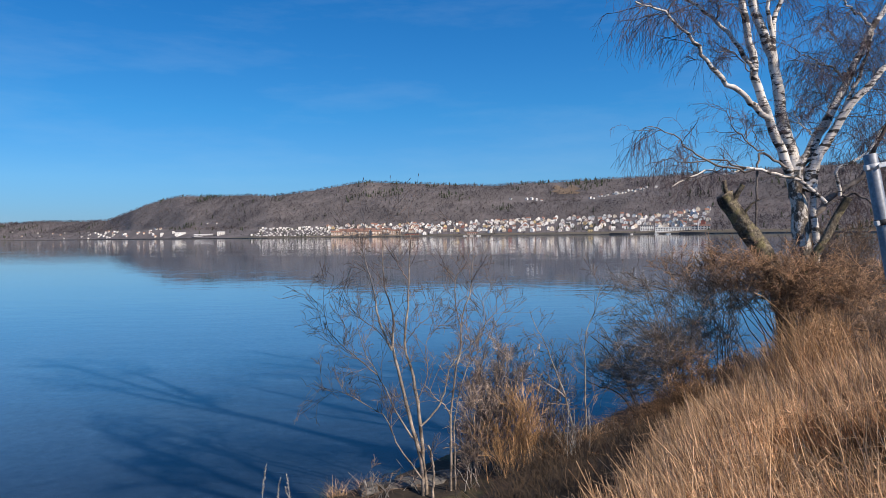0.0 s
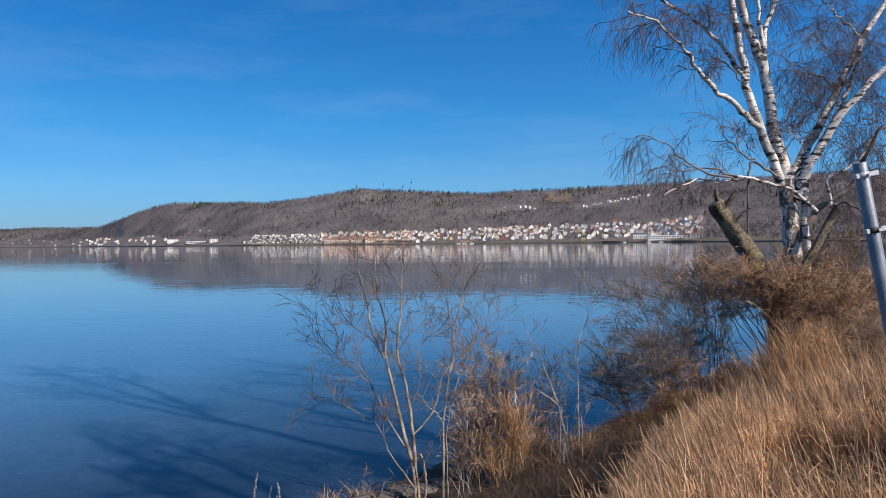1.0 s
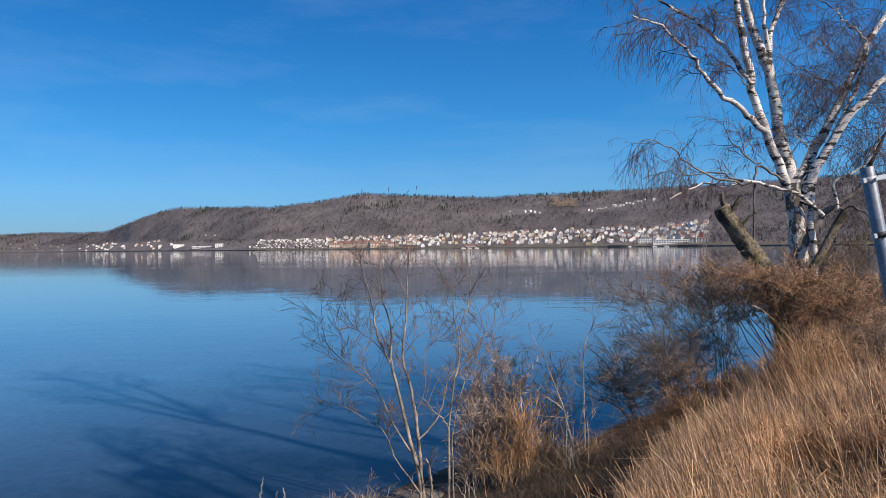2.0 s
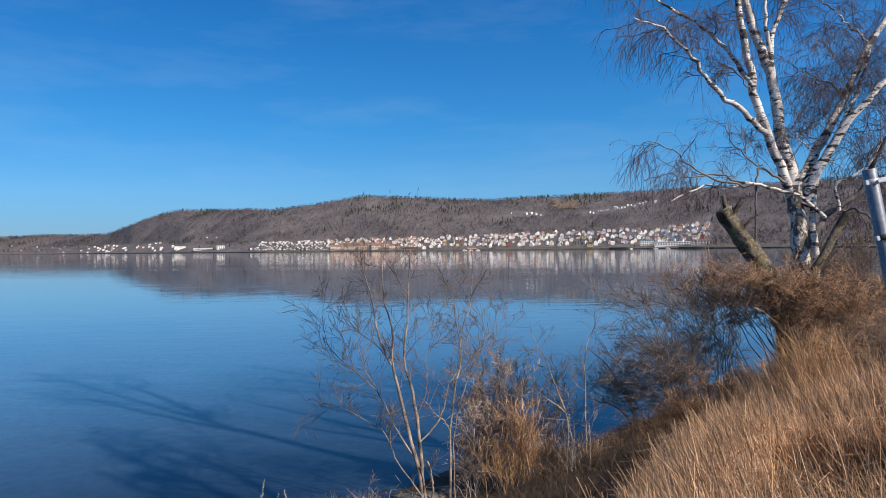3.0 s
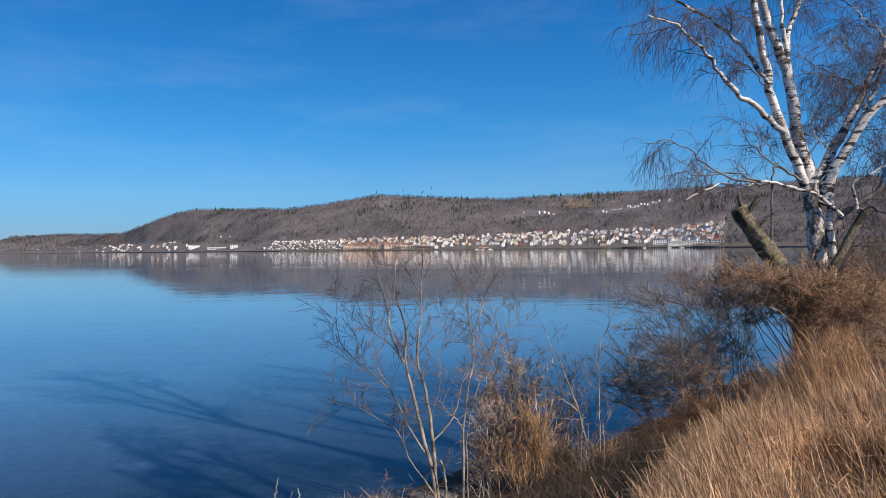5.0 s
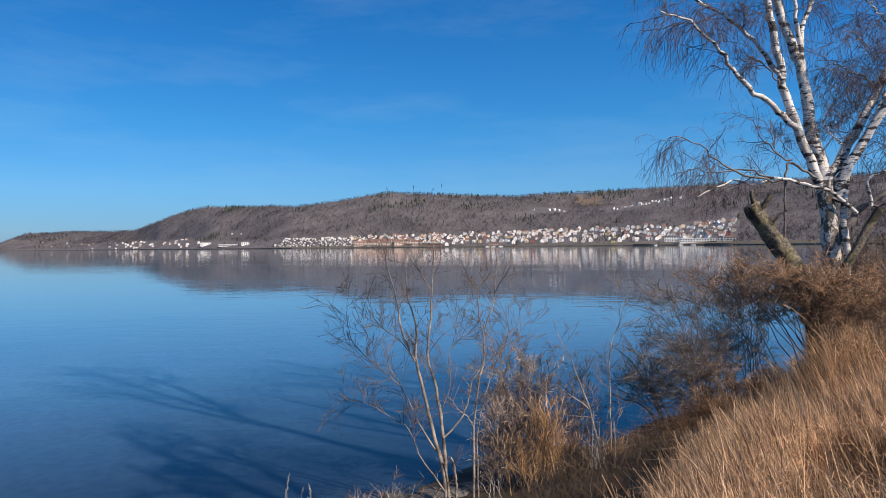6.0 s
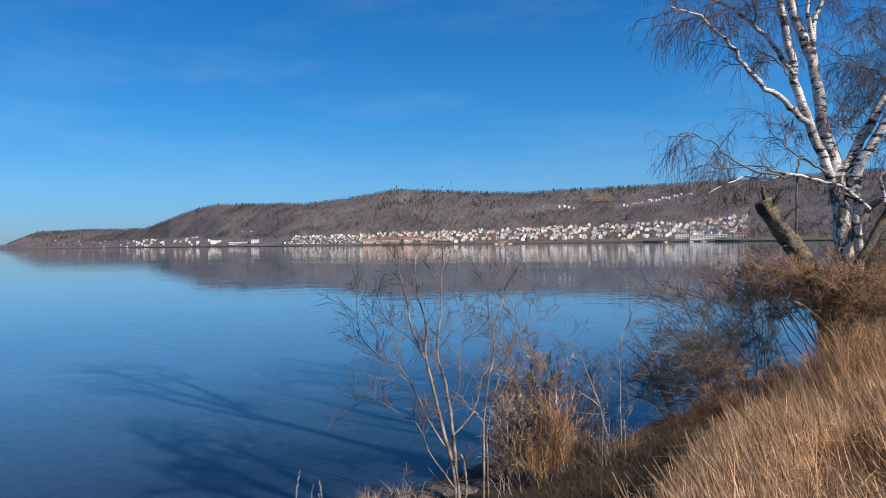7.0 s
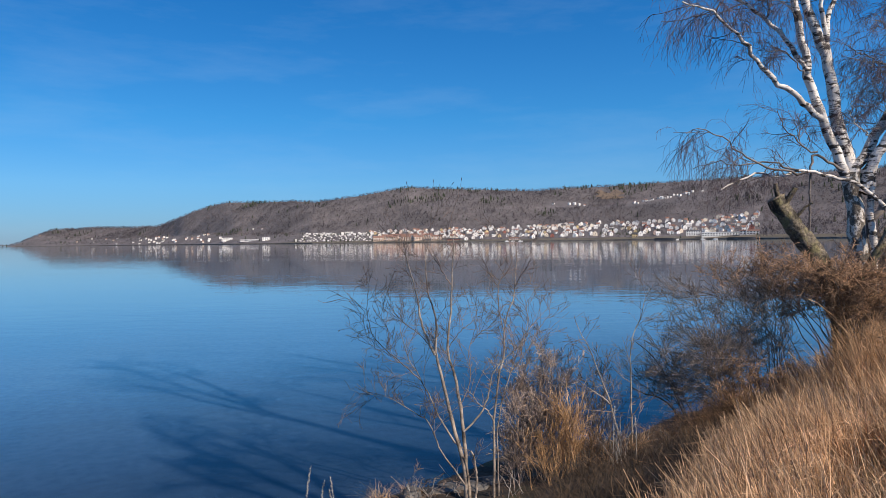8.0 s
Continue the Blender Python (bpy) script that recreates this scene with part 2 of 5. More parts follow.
M_FIELD = mottled("dry hillside meadow", (0.14, 0.105, 0.075), (0.22, 0.16, 0.105), 0.03, 6.0, rough=0.95, relief=0)
M_GLASS = glass_pane_material()


def ground_material():
    m, n, b = material("bank and lake bed")
    geo = n.nodes.new("ShaderNodeNewGeometry")
    sep = n.nodes.new("ShaderNodeSeparateXYZ")
    n.links.new(geo.outputs["Position"], sep.inputs["Vector"])
    # dark land colour: wet soil with the bushes' shade painted in
    land = blend(n, ramp(n, noise_node(n, 1.6, 5.0).outputs["Fac"], [(0.35, (0, 0, 0)), (0.65, (1, 1, 1))]).outputs["Color"], (0.012, 0.010, 0.007), (0.06, 0.043, 0.029))
    land = blend(n, ramp(n, noise_node(n, 0.9, 3.0).outputs["Fac"], [(0.58, (0, 0, 0)), (0.70, (0.7, 0.7, 0.7))]).outputs["Color"], land, (0.09, 0.11, 0.035))
    mat_of_straw = n.nodes.new("ShaderNodeMapRange")
    mat_of_straw.inputs["From Min"].default_value, mat_of_straw.inputs["From Max"].default_value = 0.45, 0.85
    n.links.new(sep.outputs["Z"], mat_of_straw.inputs["Value"])
    # straw ground darkened to paint the shade under the standing grass
    straw = ramp(n, noise_node(n, 7.0, 4.0).outputs["Fac"], [(0.35, (0.022, 0.016, 0.010)), (0.65, (0.11, 0.078, 0.048))]).outputs["Color"]
    land = blend(n, mat_of_straw.outputs["Result"], land, straw)
    weed = noise_node(n, 0.10, 3.0, 0.5)
    bed = blend(n, ramp(n, weed.outputs["Fac"], [(0.34, (0, 0, 0)), (0.56, (1, 1, 1))]).outputs["Color"], (0.012, 0.014, 0.020), (0.054, 0.054, 0.064))
    water_light = n.nodes.new("ShaderNodeMapRange")
    water_light.inputs["From Min"].default_value, water_light.inputs["From Max"].default_value = -0.40, -1.65
    n.links.new(sep.outputs["Z"], water_light.inputs["Value"])
    bed = blend(n, water_light.outputs["Result"], bed, (0.148, 0.172, 0.198))  # paler blue-grey further out: light scattered by the water, put into the bed
    grit = noise_node(n, 5.0, 5.0)
    bed = blend(n, 0.5, bed, ramp(n, grit.outputs["Fac"], [(0.3, (0.5, 0.5, 0.5)), (0.7, (1.3, 1.3, 1.3))]).outputs["Color"], "MULTIPLY")
    shore = n.nodes.new("ShaderNodeMapRange")
    shore.inputs["From Min"].default_value, shore.inputs["From Max"].default_value = -0.08, 0.02
    n.links.new(sep.outputs["Z"], shore.inputs["Value"])
    c = blend(n, shore.outputs["Result"], bed, land)
    n.links.new(c, b.inputs["Base Color"])
    b.inputs["Roughness"].default_value = 0.95
    bump(n, b, grit.outputs["Fac"], 0.6, 0.05)
    return m


M_GROUND = ground_material()


# ---- mesh helpers ----
def mesh_of(name, verts, faces, mats, smooth=False):
    """A mesh from an array of vertices and an array of equal-sized faces."""
    verts, faces = np.asarray(verts, dtype=np.float32).reshape(-1, 3), np.asarray(faces, dtype=np.int32)
    me = bpy.data.meshes.new(name)
    me.vertices.add(len(verts))
    me.vertices.foreach_set("co", verts.ravel())
    k = faces.shape[1]
    me.loops.add(faces.size)
    me.loops.foreach_set("vertex_index", faces.ravel())
    me.polygons.add(len(faces))
    me.polygons.foreach_set("loop_start", np.arange(0, faces.size, k, dtype=np.int32))
    me.update(calc_edges=True)
    me.polygons.foreach_set("use_smooth", np.full(len(faces), smooth, dtype=bool))
    for m in mats if isinstance(mats, (list, tuple)) else [mats]:
        me.materials.append(m)
    me.validate()
    return me


def thing(name, at, label, category, group="", kind=""):
    e = new(name)
    e.empty_display_size = 0.2
    e.location = at
    return tagged(e, label, category, group, kind)


def hang(name, me, parent, label=""):
    """A mesh object as a part of its parent."""
    ob = new(name, me)
    ob.parent = parent
    return tagged(ob, label)


def part(name, bm, mat, parent, label=""):
    me = bpy.data.meshes.new(name)
    bm.to_mesh(me)
    bm.free()
    me.materials.append(mat)
    return hang(name, me, parent, label)


def box_bm(x0, x1, y0, y1, z0, z1, bevel=0.0):
    bm = bmesh.new()
    bmesh.ops.create_cube(bm, size=1.0, matrix=Matrix.Translation(((x0 + x1) / 2, (y0 + y1) / 2, (z0 + z1) / 2)) @ Matrix.Diagonal((x1 - x0, y1 - y0, z1 - z0, 1)))
    if bevel:
        bmesh.ops.bevel(bm, geom=bm.edges[:], offset=bevel, segments=2, affect="EDGES")
    return bm


def tubes(name, paths, sides, mat, smooth=True, cap=False):
    """One mesh of tapered tubes; a path is a pair of points and radii."""
    groups = {}
    for pts, radii in paths:
        groups.setdefault(len(pts), []).append((pts, radii))
    all_v, all_f, off = [], [], 0
    ang = np.arange(sides) * 2 * np.pi / sides
    for k, items in groups.items():
        p = np.array([[tuple(q) for q in it[0]] for it in items], dtype=float)
        r = np.array([it[1] for it in items], dtype=float)
        t = np.gradient(p, axis=1)
        t /= np.linalg.norm(t, axis=2, keepdims=True) + 1e-9
        ref = np.zeros_like(t)
        mean = np.abs(t.mean(axis=1))
        idx = mean.argmin(axis=1)
        ref[np.arange(len(items)), :, idx] = 1.0
        u = np.cross(t, ref)
        u /= np.linalg.norm(u, axis=2, keepdims=True) + 1e-9
        v = np.cross(t, u)
        ring = p[:, :, None] + r[:, :, None, None] * (np.cos(ang)[None, None, :, None] * u[:, :, None] + np.sin(ang)[None, None, :, None] * v[:, :, None])
        n = len(items)
        all_v.append(ring.reshape(-1, 3))
        i = np.arange(n)[:, None, None] * k * sides + np.arange(k - 1)[None, :, None] * sides
        a, b = np.arange(sides)[None, None, :], ((np.arange(sides) + 1) % sides)[None, None, :]
        quads = np.stack([i + a, i + b, i + sides + b, i + sides + a], axis=-1).reshape(-1, 4)
        all_f.append(quads + off)
        off += n * k * sides
    return mesh_of(name, np.concatenate(all_v), np.concatenate(all_f), mat, smooth)


def roughen(me, amount, scale):
    """Lumpy bark."""
    me.update()
    for v in me.vertices:
        q = v.co
        d = noise.noise(q * scale) + 0.5 * noise.noise(Vector((q.x * 3, q.y * 3, q.z)) * scale)
        v.co = q + v.normal * amount * d
    return me


def curve_through(points, count, wobble=0.0):
    """A smooth line through control points, evenly resampled, with a little wander."""
    p = [Vector(q) for q in points]
    p = [p[0] * 2 - p[1]] + p + [p[-1] * 2 - p[-2]]
    dense = []
    for i in range(1, len(p) - 2):
        for s in range(12):
            u = s / 12
            a, b, c, d = p[i - 1], p[i], p[i + 1], p[i + 2]
            dense.append(0.5 * ((2 * b) + (c - a) * u + (2 * a - 5 * b + 4 * c - d) * u * u + (3 * b - a - 3 * c + d) * u ** 3))
    dense.append(p[-2])
    d = np.array([tuple(q) for q in dense])
    l = np.concatenate([[0], np.cumsum(np.linalg.norm(np.diff(d, axis=0), axis=1))])
    at = np.linspace(0, l[-1], count)
    out = [Vector((np.interp(s, l, d[:, 0]), np.interp(s, l, d[:, 1]), np.interp(s, l, d[:, 2]))) for s in at]
    for i in range(1, count - 1):
        out[i] += Vector((random.gauss(0, wobble), random.gauss(0, wobble), random.gauss(0, wobble)))
    return out


def taper(r0, r1, count):
    return [r0 + (r1 - r0) * i / (count - 1) for i in range(count)]


def rand_dir():
    v = Vector((random.gauss(0, 1), random.gauss(0, 1), random.gauss(0, 1)))
    return v.normalized() if v.length > 1e-6 else Vector((0, 0, 1))


def grow(out, p, d, length, r, level, sp):
    """A branch bending one way and, along it, its side branches. sp: children per level, length ratios, angle, wander, curl, lift per level."""
    k = sp.get("k", (6, 4, 4, 3))[level]
    pts, seg = [p.copy()], length / (k - 1)
    d = d.normalized()
    bend = d.cross(rand_dir()) * sp.get("curl", 0.0) * 5 / (k - 1)
    for i in range(k - 1):
        d = (d + bend + rand_dir() * sp["wander"] + Vector((0, 0, sp["lift"][level]))).normalized()
        pts.append(pts[-1] + d * seg)
    tip = sp.get("tip", 0.35)
    out.setdefault(level, []).append((pts, taper(r, max(r * tip, sp.get("thin", 0.0012)), k)))
    if level >= len(sp["n"]):
        return
    for i in range(sp["n"][level]):
        f = random.uniform(sp.get("low", 0.2), 1.0) * (k - 1)
        j = min(int(f), k - 2)
        q = pts[j].lerp(pts[j + 1], f - j)
        axis = (pts[j + 1] - pts[j]).normalized()
        side = axis.cross(rand_dir()).normalized()
        a = radians(random.uniform(*sp["angle"]))
        nd = axis * math.cos(a) + side * math.sin(a)
        grow(out, q, nd, length * sp["ratio"][level] * random.uniform(0.6, 1.25) * (1.15 - 0.5 * f / (k - 1)), max(r * sp.get("slim", 0.5), sp.get("thin", 0.0012)), level + 1, sp)


# ---- the plan: a straight lake shore running away to the right ----
SHORE = Vector((-1.05, 9.4))
INLAND = Vector((0.585, -0.811))


def inland(x, y):
    return (x - SHORE.x) * INLAND.x + (y - SHORE.y) * INLAND.y


def ground_z(x, y):
    s = inland(x, y)
    near = math.exp(-(x * x + y * y) / 2500.0)
    along = (x - SHORE.x) * 0.811 + (y - SHORE.y) * 0.585
    s += float(np.interp(along, [-1, 0.5, 1.7, 3.5, 4.3, 5, 6, 8.5, 14], [0, 0.1, 0.6, 0.6, 0.3, 0.3, 0.55, 0.8, 0]))
    s += near * 0.25 * noise.noise(Vector((x * 0.45, y * 0.45, 3.1)))
    z = float(np.interp(s, [-400, -60, -22, -6, 0, 0.15, 0.9, 1.6, 2.2, 3.2, 8.0, 14.0, 4000], [-14, -7, -2.6, -0.8, 0.0, 0.10, 0.13, 0.17, 0.56, 0.80, 1.88, 1.95, 2.4]))
    rise = min(1.0, max(0.0, (x - 3.8) / 2.4)) * min(1.0, max(0.0, (s - 2.2) / 1.6))
    z += near * 0.18 * rise * rise * (3 - 2 * rise)
    z += 0.42 * math.exp(-((x - 3.85) / 0.75) ** 2 - ((y - 11.2) / 0.55) ** 2)  # a sedge hummock
    return z + near * 0.05 * noise.noise(Vector((x * 1.7, y * 1.7, 0.4)))


def build_ground():
    u = np.linspace(-8.05, 8.05, 231)
    gx, gy = 3.0 + 3.0 * np.sinh(u), 8.0 + 3.0 * np.sinh(u)
    n = len(u)
    v = [(x, y, ground_z(x, y)) for y in gy for x in gx]
    i = np.arange(n - 1)
    a = (i[:, None] * n + i[None, :]).ravel()
    f = np.stack([a, a + 1, a + n + 1, a + n], axis=1)
    tagged(new("ground", mesh_of("ground", v, f, M_GROUND, True)), "brown grassy bank running down into a shallow lake bed", "ground", kind="structure")


def build_water():
    n = 96
    ang = np.arange(n) * 2 * np.pi / n
    v = [(0, 0, 0)] + [(4900 * math.cos(a), 4900 * math.sin(a), 0) for a in ang]
    f = [(0, 1 + i, 1 + (i + 1) % n) for i in range(n)]
    w = new("water", mesh_of("water", v, f, M_WATER))
    w.visible_shadow = False
    tagged(w, "calm blue lake with faint ripples", "lake", kind="structure")


build_ground()
build_water()

# ---- far shore: distances and heights by bearing (degrees right of straight ahead) ----
SHORE_R = ([-37, -36, -30, -25, -20, -14, -3, 7, 13, 18, 24, 33, 45, 70], [4560, 4450, 3800, 2900, 2200, 1750, 1500, 1400, 1330, 1250, 1150, 1000, 800, 600])
CREST_R = ([-36, -30, -27.5, -24.0, -20, -14, -6, 7, 18, 33, 70], [4700, 4550, 4200, 3200, 2900, 2500, 2400, 2300, 2200, 1900, 1500])
TOWN_EL = ([-36, -24.8, -20.7, -16.3, -13.6, -4.9, 2.1, 6.7, 11.2, 17.6, 20.8, 33, 70], [0.30, 0.70, 0.85, 0.85, 0.84, 1.10, 1.12, 1.28, 1.42, 1.62, 1.95, 1.9, 1.5])
SKY_AZ = [-35.9, -35.6, -34.6, -33.7, -32.7, -31.1, -29.7, -27.5, -25.7, -24.4, -23.1, -22.0, -20.5, -17.8, -15.4, -13.7, -12.0, -9.8, -8.4, -6.2, -2.9, 0.7, 4.3, 6.8, 10.1, 13.3, 17.5, 24.1, 27.8, 32.8, 70]
SKY_EL = [-0.06, 0.0, 0.34, 0.80, 1.22, 1.26, 1.38, 1.37, 1.45, 1.99, 2.58, 2.98, 3.34, 3.37, 3.49, 3.40, 3.62, 3.94, 4.21, 4.56, 4.43, 4.28, 4.12, 4.29, 4.33, 4.49, 4.58, 4.73, 4.90, 4.87, 4.6]
EYE_Z = 3.5


def far_rows(az):
    """Radii and heights of the far land's profile at a bearing: shore, embankment, top of the town, crest."""
    r0, rc = np.interp(az, *SHORE_R), np.interp(az, *CREST_R)
    r1 = r0 + min(420, 0.5 * (rc - r0))
    z1 = max(3.0, EYE_Z + r1 * math.tan(radians(np.interp(az, *TOWN_EL))) - 5)
    zc = max(0.5, EYE_Z + rc * math.tan(radians(np.interp(az, SKY_AZ, SKY_EL))) - 7)
    z1 = min(z1, zc * 0.7)
    return r0, r1, rc, z1, zc


def far_z(az, r):
    r0, r1, rc, z1, zc = far_rows(az)
    if r <= r0:
        return -1.0
    if r < r0 + 6:
        return -1.0 + (min(1.8, z1 * 0.5) + 1.0) * (r - r0) / 6
    base = min(1.8, z1 * 0.5)
    if r < r1:
        u = max(0.0, (r - r0 - 6) / (r1 - r0 - 6))
        return base + (z1 - base) * u ** 1.1
    if r < rc:
        u = (r - r1) / (rc - r1)
        x, y = r * math.sin(radians(az)), r * math.cos(radians(az))
        rough = 14 * noise.noise(Vector((x / 160, y / 160, 0.5))) * math.sin(math.pi * u) * min(1, zc / 150)
        return z1 + (zc - z1) * (1.18 * u - 0.18 * u * u) + rough
    return zc - 0.12 * (r - rc)


def far_at(az, r, dz=0.0):
    return Vector((r * math.sin(radians(az)), r * math.cos(radians(az)), far_z(az, r) + dz))


def r_for(az, el):
    """How far off the far slope is seen at this angle of height."""
    r0, r1, rc, z1, zc = far_rows(az)
    best = r0 + 20
    for i in range(400):
        r = r0 + 10 + (rc - r0 - 10) * i / 399
        if math.degrees(math.atan2(far_z(az, r) - EYE_Z, r)) >= el:
            return r
        best = r
    return best


def build_hills():
    azs = np.arange(-36.2, 70.01, 0.3)
    rows = []
    for az in azs:
        r0, r1, rc, z1, zc = far_rows(az)
        rs = [r0 - 4, r0, r0 + 6] + list(np.linspace(r0 + 30, r1, 9)) + list(np.linspace(r1, rc, 22)[1:]) + [rc + 60, rc + 150, rc + 290]
        rows.append([tuple(far_at(az, r)) for r in rs])
    n, k = len(rows), len(rows[0])
    v = np.array(rows).reshape(-1, 3)
    i, j = np.arange(n - 1)[:, None], np.arange(k - 1)[None, :]
    a = (i * k + j).ravel()
    f = np.stack([a, a + 1, a + k + 1, a + k], axis=1)[:, ::-1]
    tagged(new("hillside", mesh_of("hillside", v, f, M_HILL, True)), "long wooded ridge above the far lake shore", "hill", kind="structure")


build_hills()


def in_clearing(az, el):
    return (5.4 < az < 8.6 and 2.45 < el < 2.95) or (11.6 < az < 17.7 and -0.40 < el - (2.77 + 0.158 * (az - 12.2)) < 0.08)


def crowns(name, spots, mat, count, blades, label):
    """Bare crowns: each a loose heap of small upright slivers within an egg shape."""
    rng = np.random.default_rng(5 + len(spots))
    s = np.array(spots, dtype=float)  # x, y, z, height, width
    n = len(s)
    d = rng.normal(size=(n, blades, 3))
    d /= np.linalg.norm(d, axis=2, keepdims=True)
    d *= rng.uniform(0.35, 1.0, (n, blades, 1))
    c = np.empty((n, blades, 3))
    c[:, :, 0] = s[:, None, 0] + d[:, :, 0] * s[:, None, 4] * 0.5
    c[:, :, 1] = s[:, None, 1] + d[:, :, 1] * s[:, None, 4] * 0.5
    c[:, :, 2] = s[:, None, 2] + s[:, None, 3] * (0.55 + 0.40 * d[:, :, 2])
    size = s[:, None, None, 4] * 0.42
    out = d + np.array([0, 0, 0.45])  # each crown takes the light as one soft egg
    out /= np.linalg.norm(out, axis=2, keepdims=True)
    tri = rng.normal(size=(n, blades, 3, 3)) * np.array([0.5, 0.5, 0.75])
    tri -= 0.85 * (tri * out[:, :, None]).sum(axis=3, keepdims=True) * out[:, :, None]
    v = c[:, :, None, :] + tri * size[..., None] * 0.52
    f = np.arange(n * blades * 3).reshape(-1, 3)
    facing = (np.cross(v[:, :, 1] - v[:, :, 0], v[:, :, 2] - v[:, :, 0]) * out).sum(axis=2).ravel()
    f[facing < 0] = f[facing < 0][:, ::-1]
    me = mesh_of(name, v, f, mat, True)
    me.normals_split_custom_set_from_vertices(np.repeat(out.reshape(-1, 3), 3, axis=0))
    return tagged(new(name, me), label, "woods", kind="stuff")


def build_forest():
    rng = random.Random(11)
    bare, dark = [], []
    while len(bare) < 27000:
        az = rng.uniform(-36, 34.5)
        r0, r1, rc, z1, zc = far_rows(az)
        r = rng.uniform(r0 + 12, rc + 45)
        # keep the density even over the ground
        if rng.random() > r / 2600 * (rc - r0) / 1100:
            continue
        el = math.degrees(math.atan2(far_z(az, r) - EYE_Z, r))
        built_up = -15.5 < az < 21.5 and r < r1
        if built_up and rng.random() > 0.45:
            continue
        if r < r0 + 260 and not built_up and -27 < az <= -15.5 and rng.random() > 0.09:
            continue
        if az <= -27 and r < r0 + 330 and rng.random() > 0.22:
            continue
        if in_clearing(az, el) and rng.random() > 0.07:
            continue
        if 9.3 < az < 11.3 and 3.1 < el < 3.95 and rng.random() > 0.55:
            continue
        p = far_at(az, r)
        big = 1.0 + 0.25 * max(0, r - 2500) / 2000
        h = rng.uniform(5, 8) if built_up else rng.uniform(7, 12) * big
        clump = noise.noise(Vector((p.x / 140, p.y / 140, 7.7)))
        crest = r > rc - 60 and (-3.8 < az < 1.5 or -8.8 < az < -5.5 or 5.5 < az < 9)
        if (clump > 0.36 and rng.random() < 0.28) or rng.random() < 0.008 or (crest and rng.random() < 0.13):
            dark.append((p.x, p.y, p.z, h * 1.15, h * 0.42))
        else:
            bare.append((p.x, p.y, p.z, h, h * rng.uniform(0.55, 0.8)))
    crowns("bare_woods", bare, M_FOREST, 0, 17, "leafless woods covering the far ridge, grey-brown with painted haze")
    # conifers: slim cones
    v, f = [], []
    for x, y, z, h, w in dark:
        i = len(v)
        a0 = rng.uniform(0, 6)
        for lvl, (hz, rr) in enumerate(((0.06, 0.55), (0.45, 0.38))):
            for k in range(5):
                a = a0 + lvl + k * 1.2566
                q = rr * w * rng.uniform(0.7, 1.25)
                v.append((x + q * math.cos(a), y + q * math.sin(a), z + h * hz))
        v.append((x, y, z + h * 0.66))
        v.append((x, y, z + h))
        for k in range(5):
            f.append((i + k, i + (k + 1) % 5, i + 10))
            f.append((i + 5 + k, i + 5 + (k + 1) % 5, i + 11))
    tagged(new("spruce_woods", mesh_of("spruce_woods", v, f, M_SPRUCE)), "dark green spruces among the bare woods", "woods", kind="stuff")
    # the dry meadow high on the slope
    vv, ff, n = [], [], 14
    for i in range(n):
        for j in range(n):
            az = 9.4 + 1.8 * i / (n - 1) + 0.25 * math.sin(j * 0.9)
            r = r_for(az, 3.15 + 0.75 * j / (n - 1) * (0.75 + 0.25 * math.sin(i * 0.7)))
            vv.append(tuple(far_at(az, r, 1.5)))
    for i in range(n - 1):
        for j in range(n - 1):
            ff.append((i * n + j, i * n + j + 1, (i + 1) * n + j + 1, (i + 1) * n + j))
    tagged(new("hill_meadow", mesh_of("hill_meadow", vv, ff, M_FIELD)), "tan dry meadow clearing on the wooded slope", "meadow", kind="structure")


build_forest()

# ---- the town ----
WALLS = {
    "white": plain("white plaster", (0.78, 0.77, 0.73), 0.8), "cream": plain("cream plaster", (0.70, 0.62, 0.50), 0.8),
    "yellow": plain("yellow boards", (0.60, 0.47, 0.25), 0.8), "red": plain("red boards", (0.30, 0.11, 0.08), 0.8),
    "pink": plain("pink plaster", (0.64, 0.50, 0.43), 0.8), "grey": plain("grey plaster", (0.45, 0.45, 0.45), 0.8),
    "orange": mottled("orange brick", (0.46, 0.34, 0.25), (0.64, 0.49, 0.38), 0.3, 8.0, relief=0.1),
}
ROOFS = {
    "tile": mottled("clay tiles", (0.17, 0.090, 0.070), (0.30, 0.175, 0.135), 0.4, 8.0, relief=0.2, vary=0.2),
    "dark": mottled("dark roofing", (0.045, 0.045, 0.05), (0.10, 0.10, 0.105), 0.4, 8.0, relief=0.2, vary=0.2),
    "pale": mottled("pale sheet roof", (0.50, 0.50, 0.50), (0.72, 0.72, 0.71), 0.4, 8.0, relief=0.1, vary=0.1),
}
M_FRAME = plain("white joinery", (0.78, 0.78, 0.76), 0.6)
M_DOOR = plain("painted door", (0.16, 0.10, 0.07), 0.6)
M_BRICK = plain("chimney brick", (0.30, 0.14, 0.09), 0.9)


def gable_roof_bm(w, d, h, rise, eave=0.45, thick=0.25):
    """Two slabs on a ridge along x."""
    bm = bmesh.new()
    sl = rise / (d / 2)
    y, zb = d / 2 + eave, h - eave * sl
    prof = [(-y, zb), (0, h + rise), (y, zb), (y, zb + thick), (0, h + rise + thick), (-y, zb + thick)]
    x = w / 2 + eave
    a = [bm.verts.new((-x, p, z)) for p, z in prof]
    b = [bm.verts.new((x, p, z)) for p, z in prof]
    for i in range(6):
        j = (i + 1) % 6
        bm.faces.new((a[i], a[j], b[j], b[i]))
    for v in (a, b):
        bm.faces.new((v[0], v[1], v[4], v[5]))
        bm.faces.new((v[1], v[2], v[3], v[4]))
    bmesh.ops.recalc_face_normals(bm, faces=bm.faces[:])
    return bm


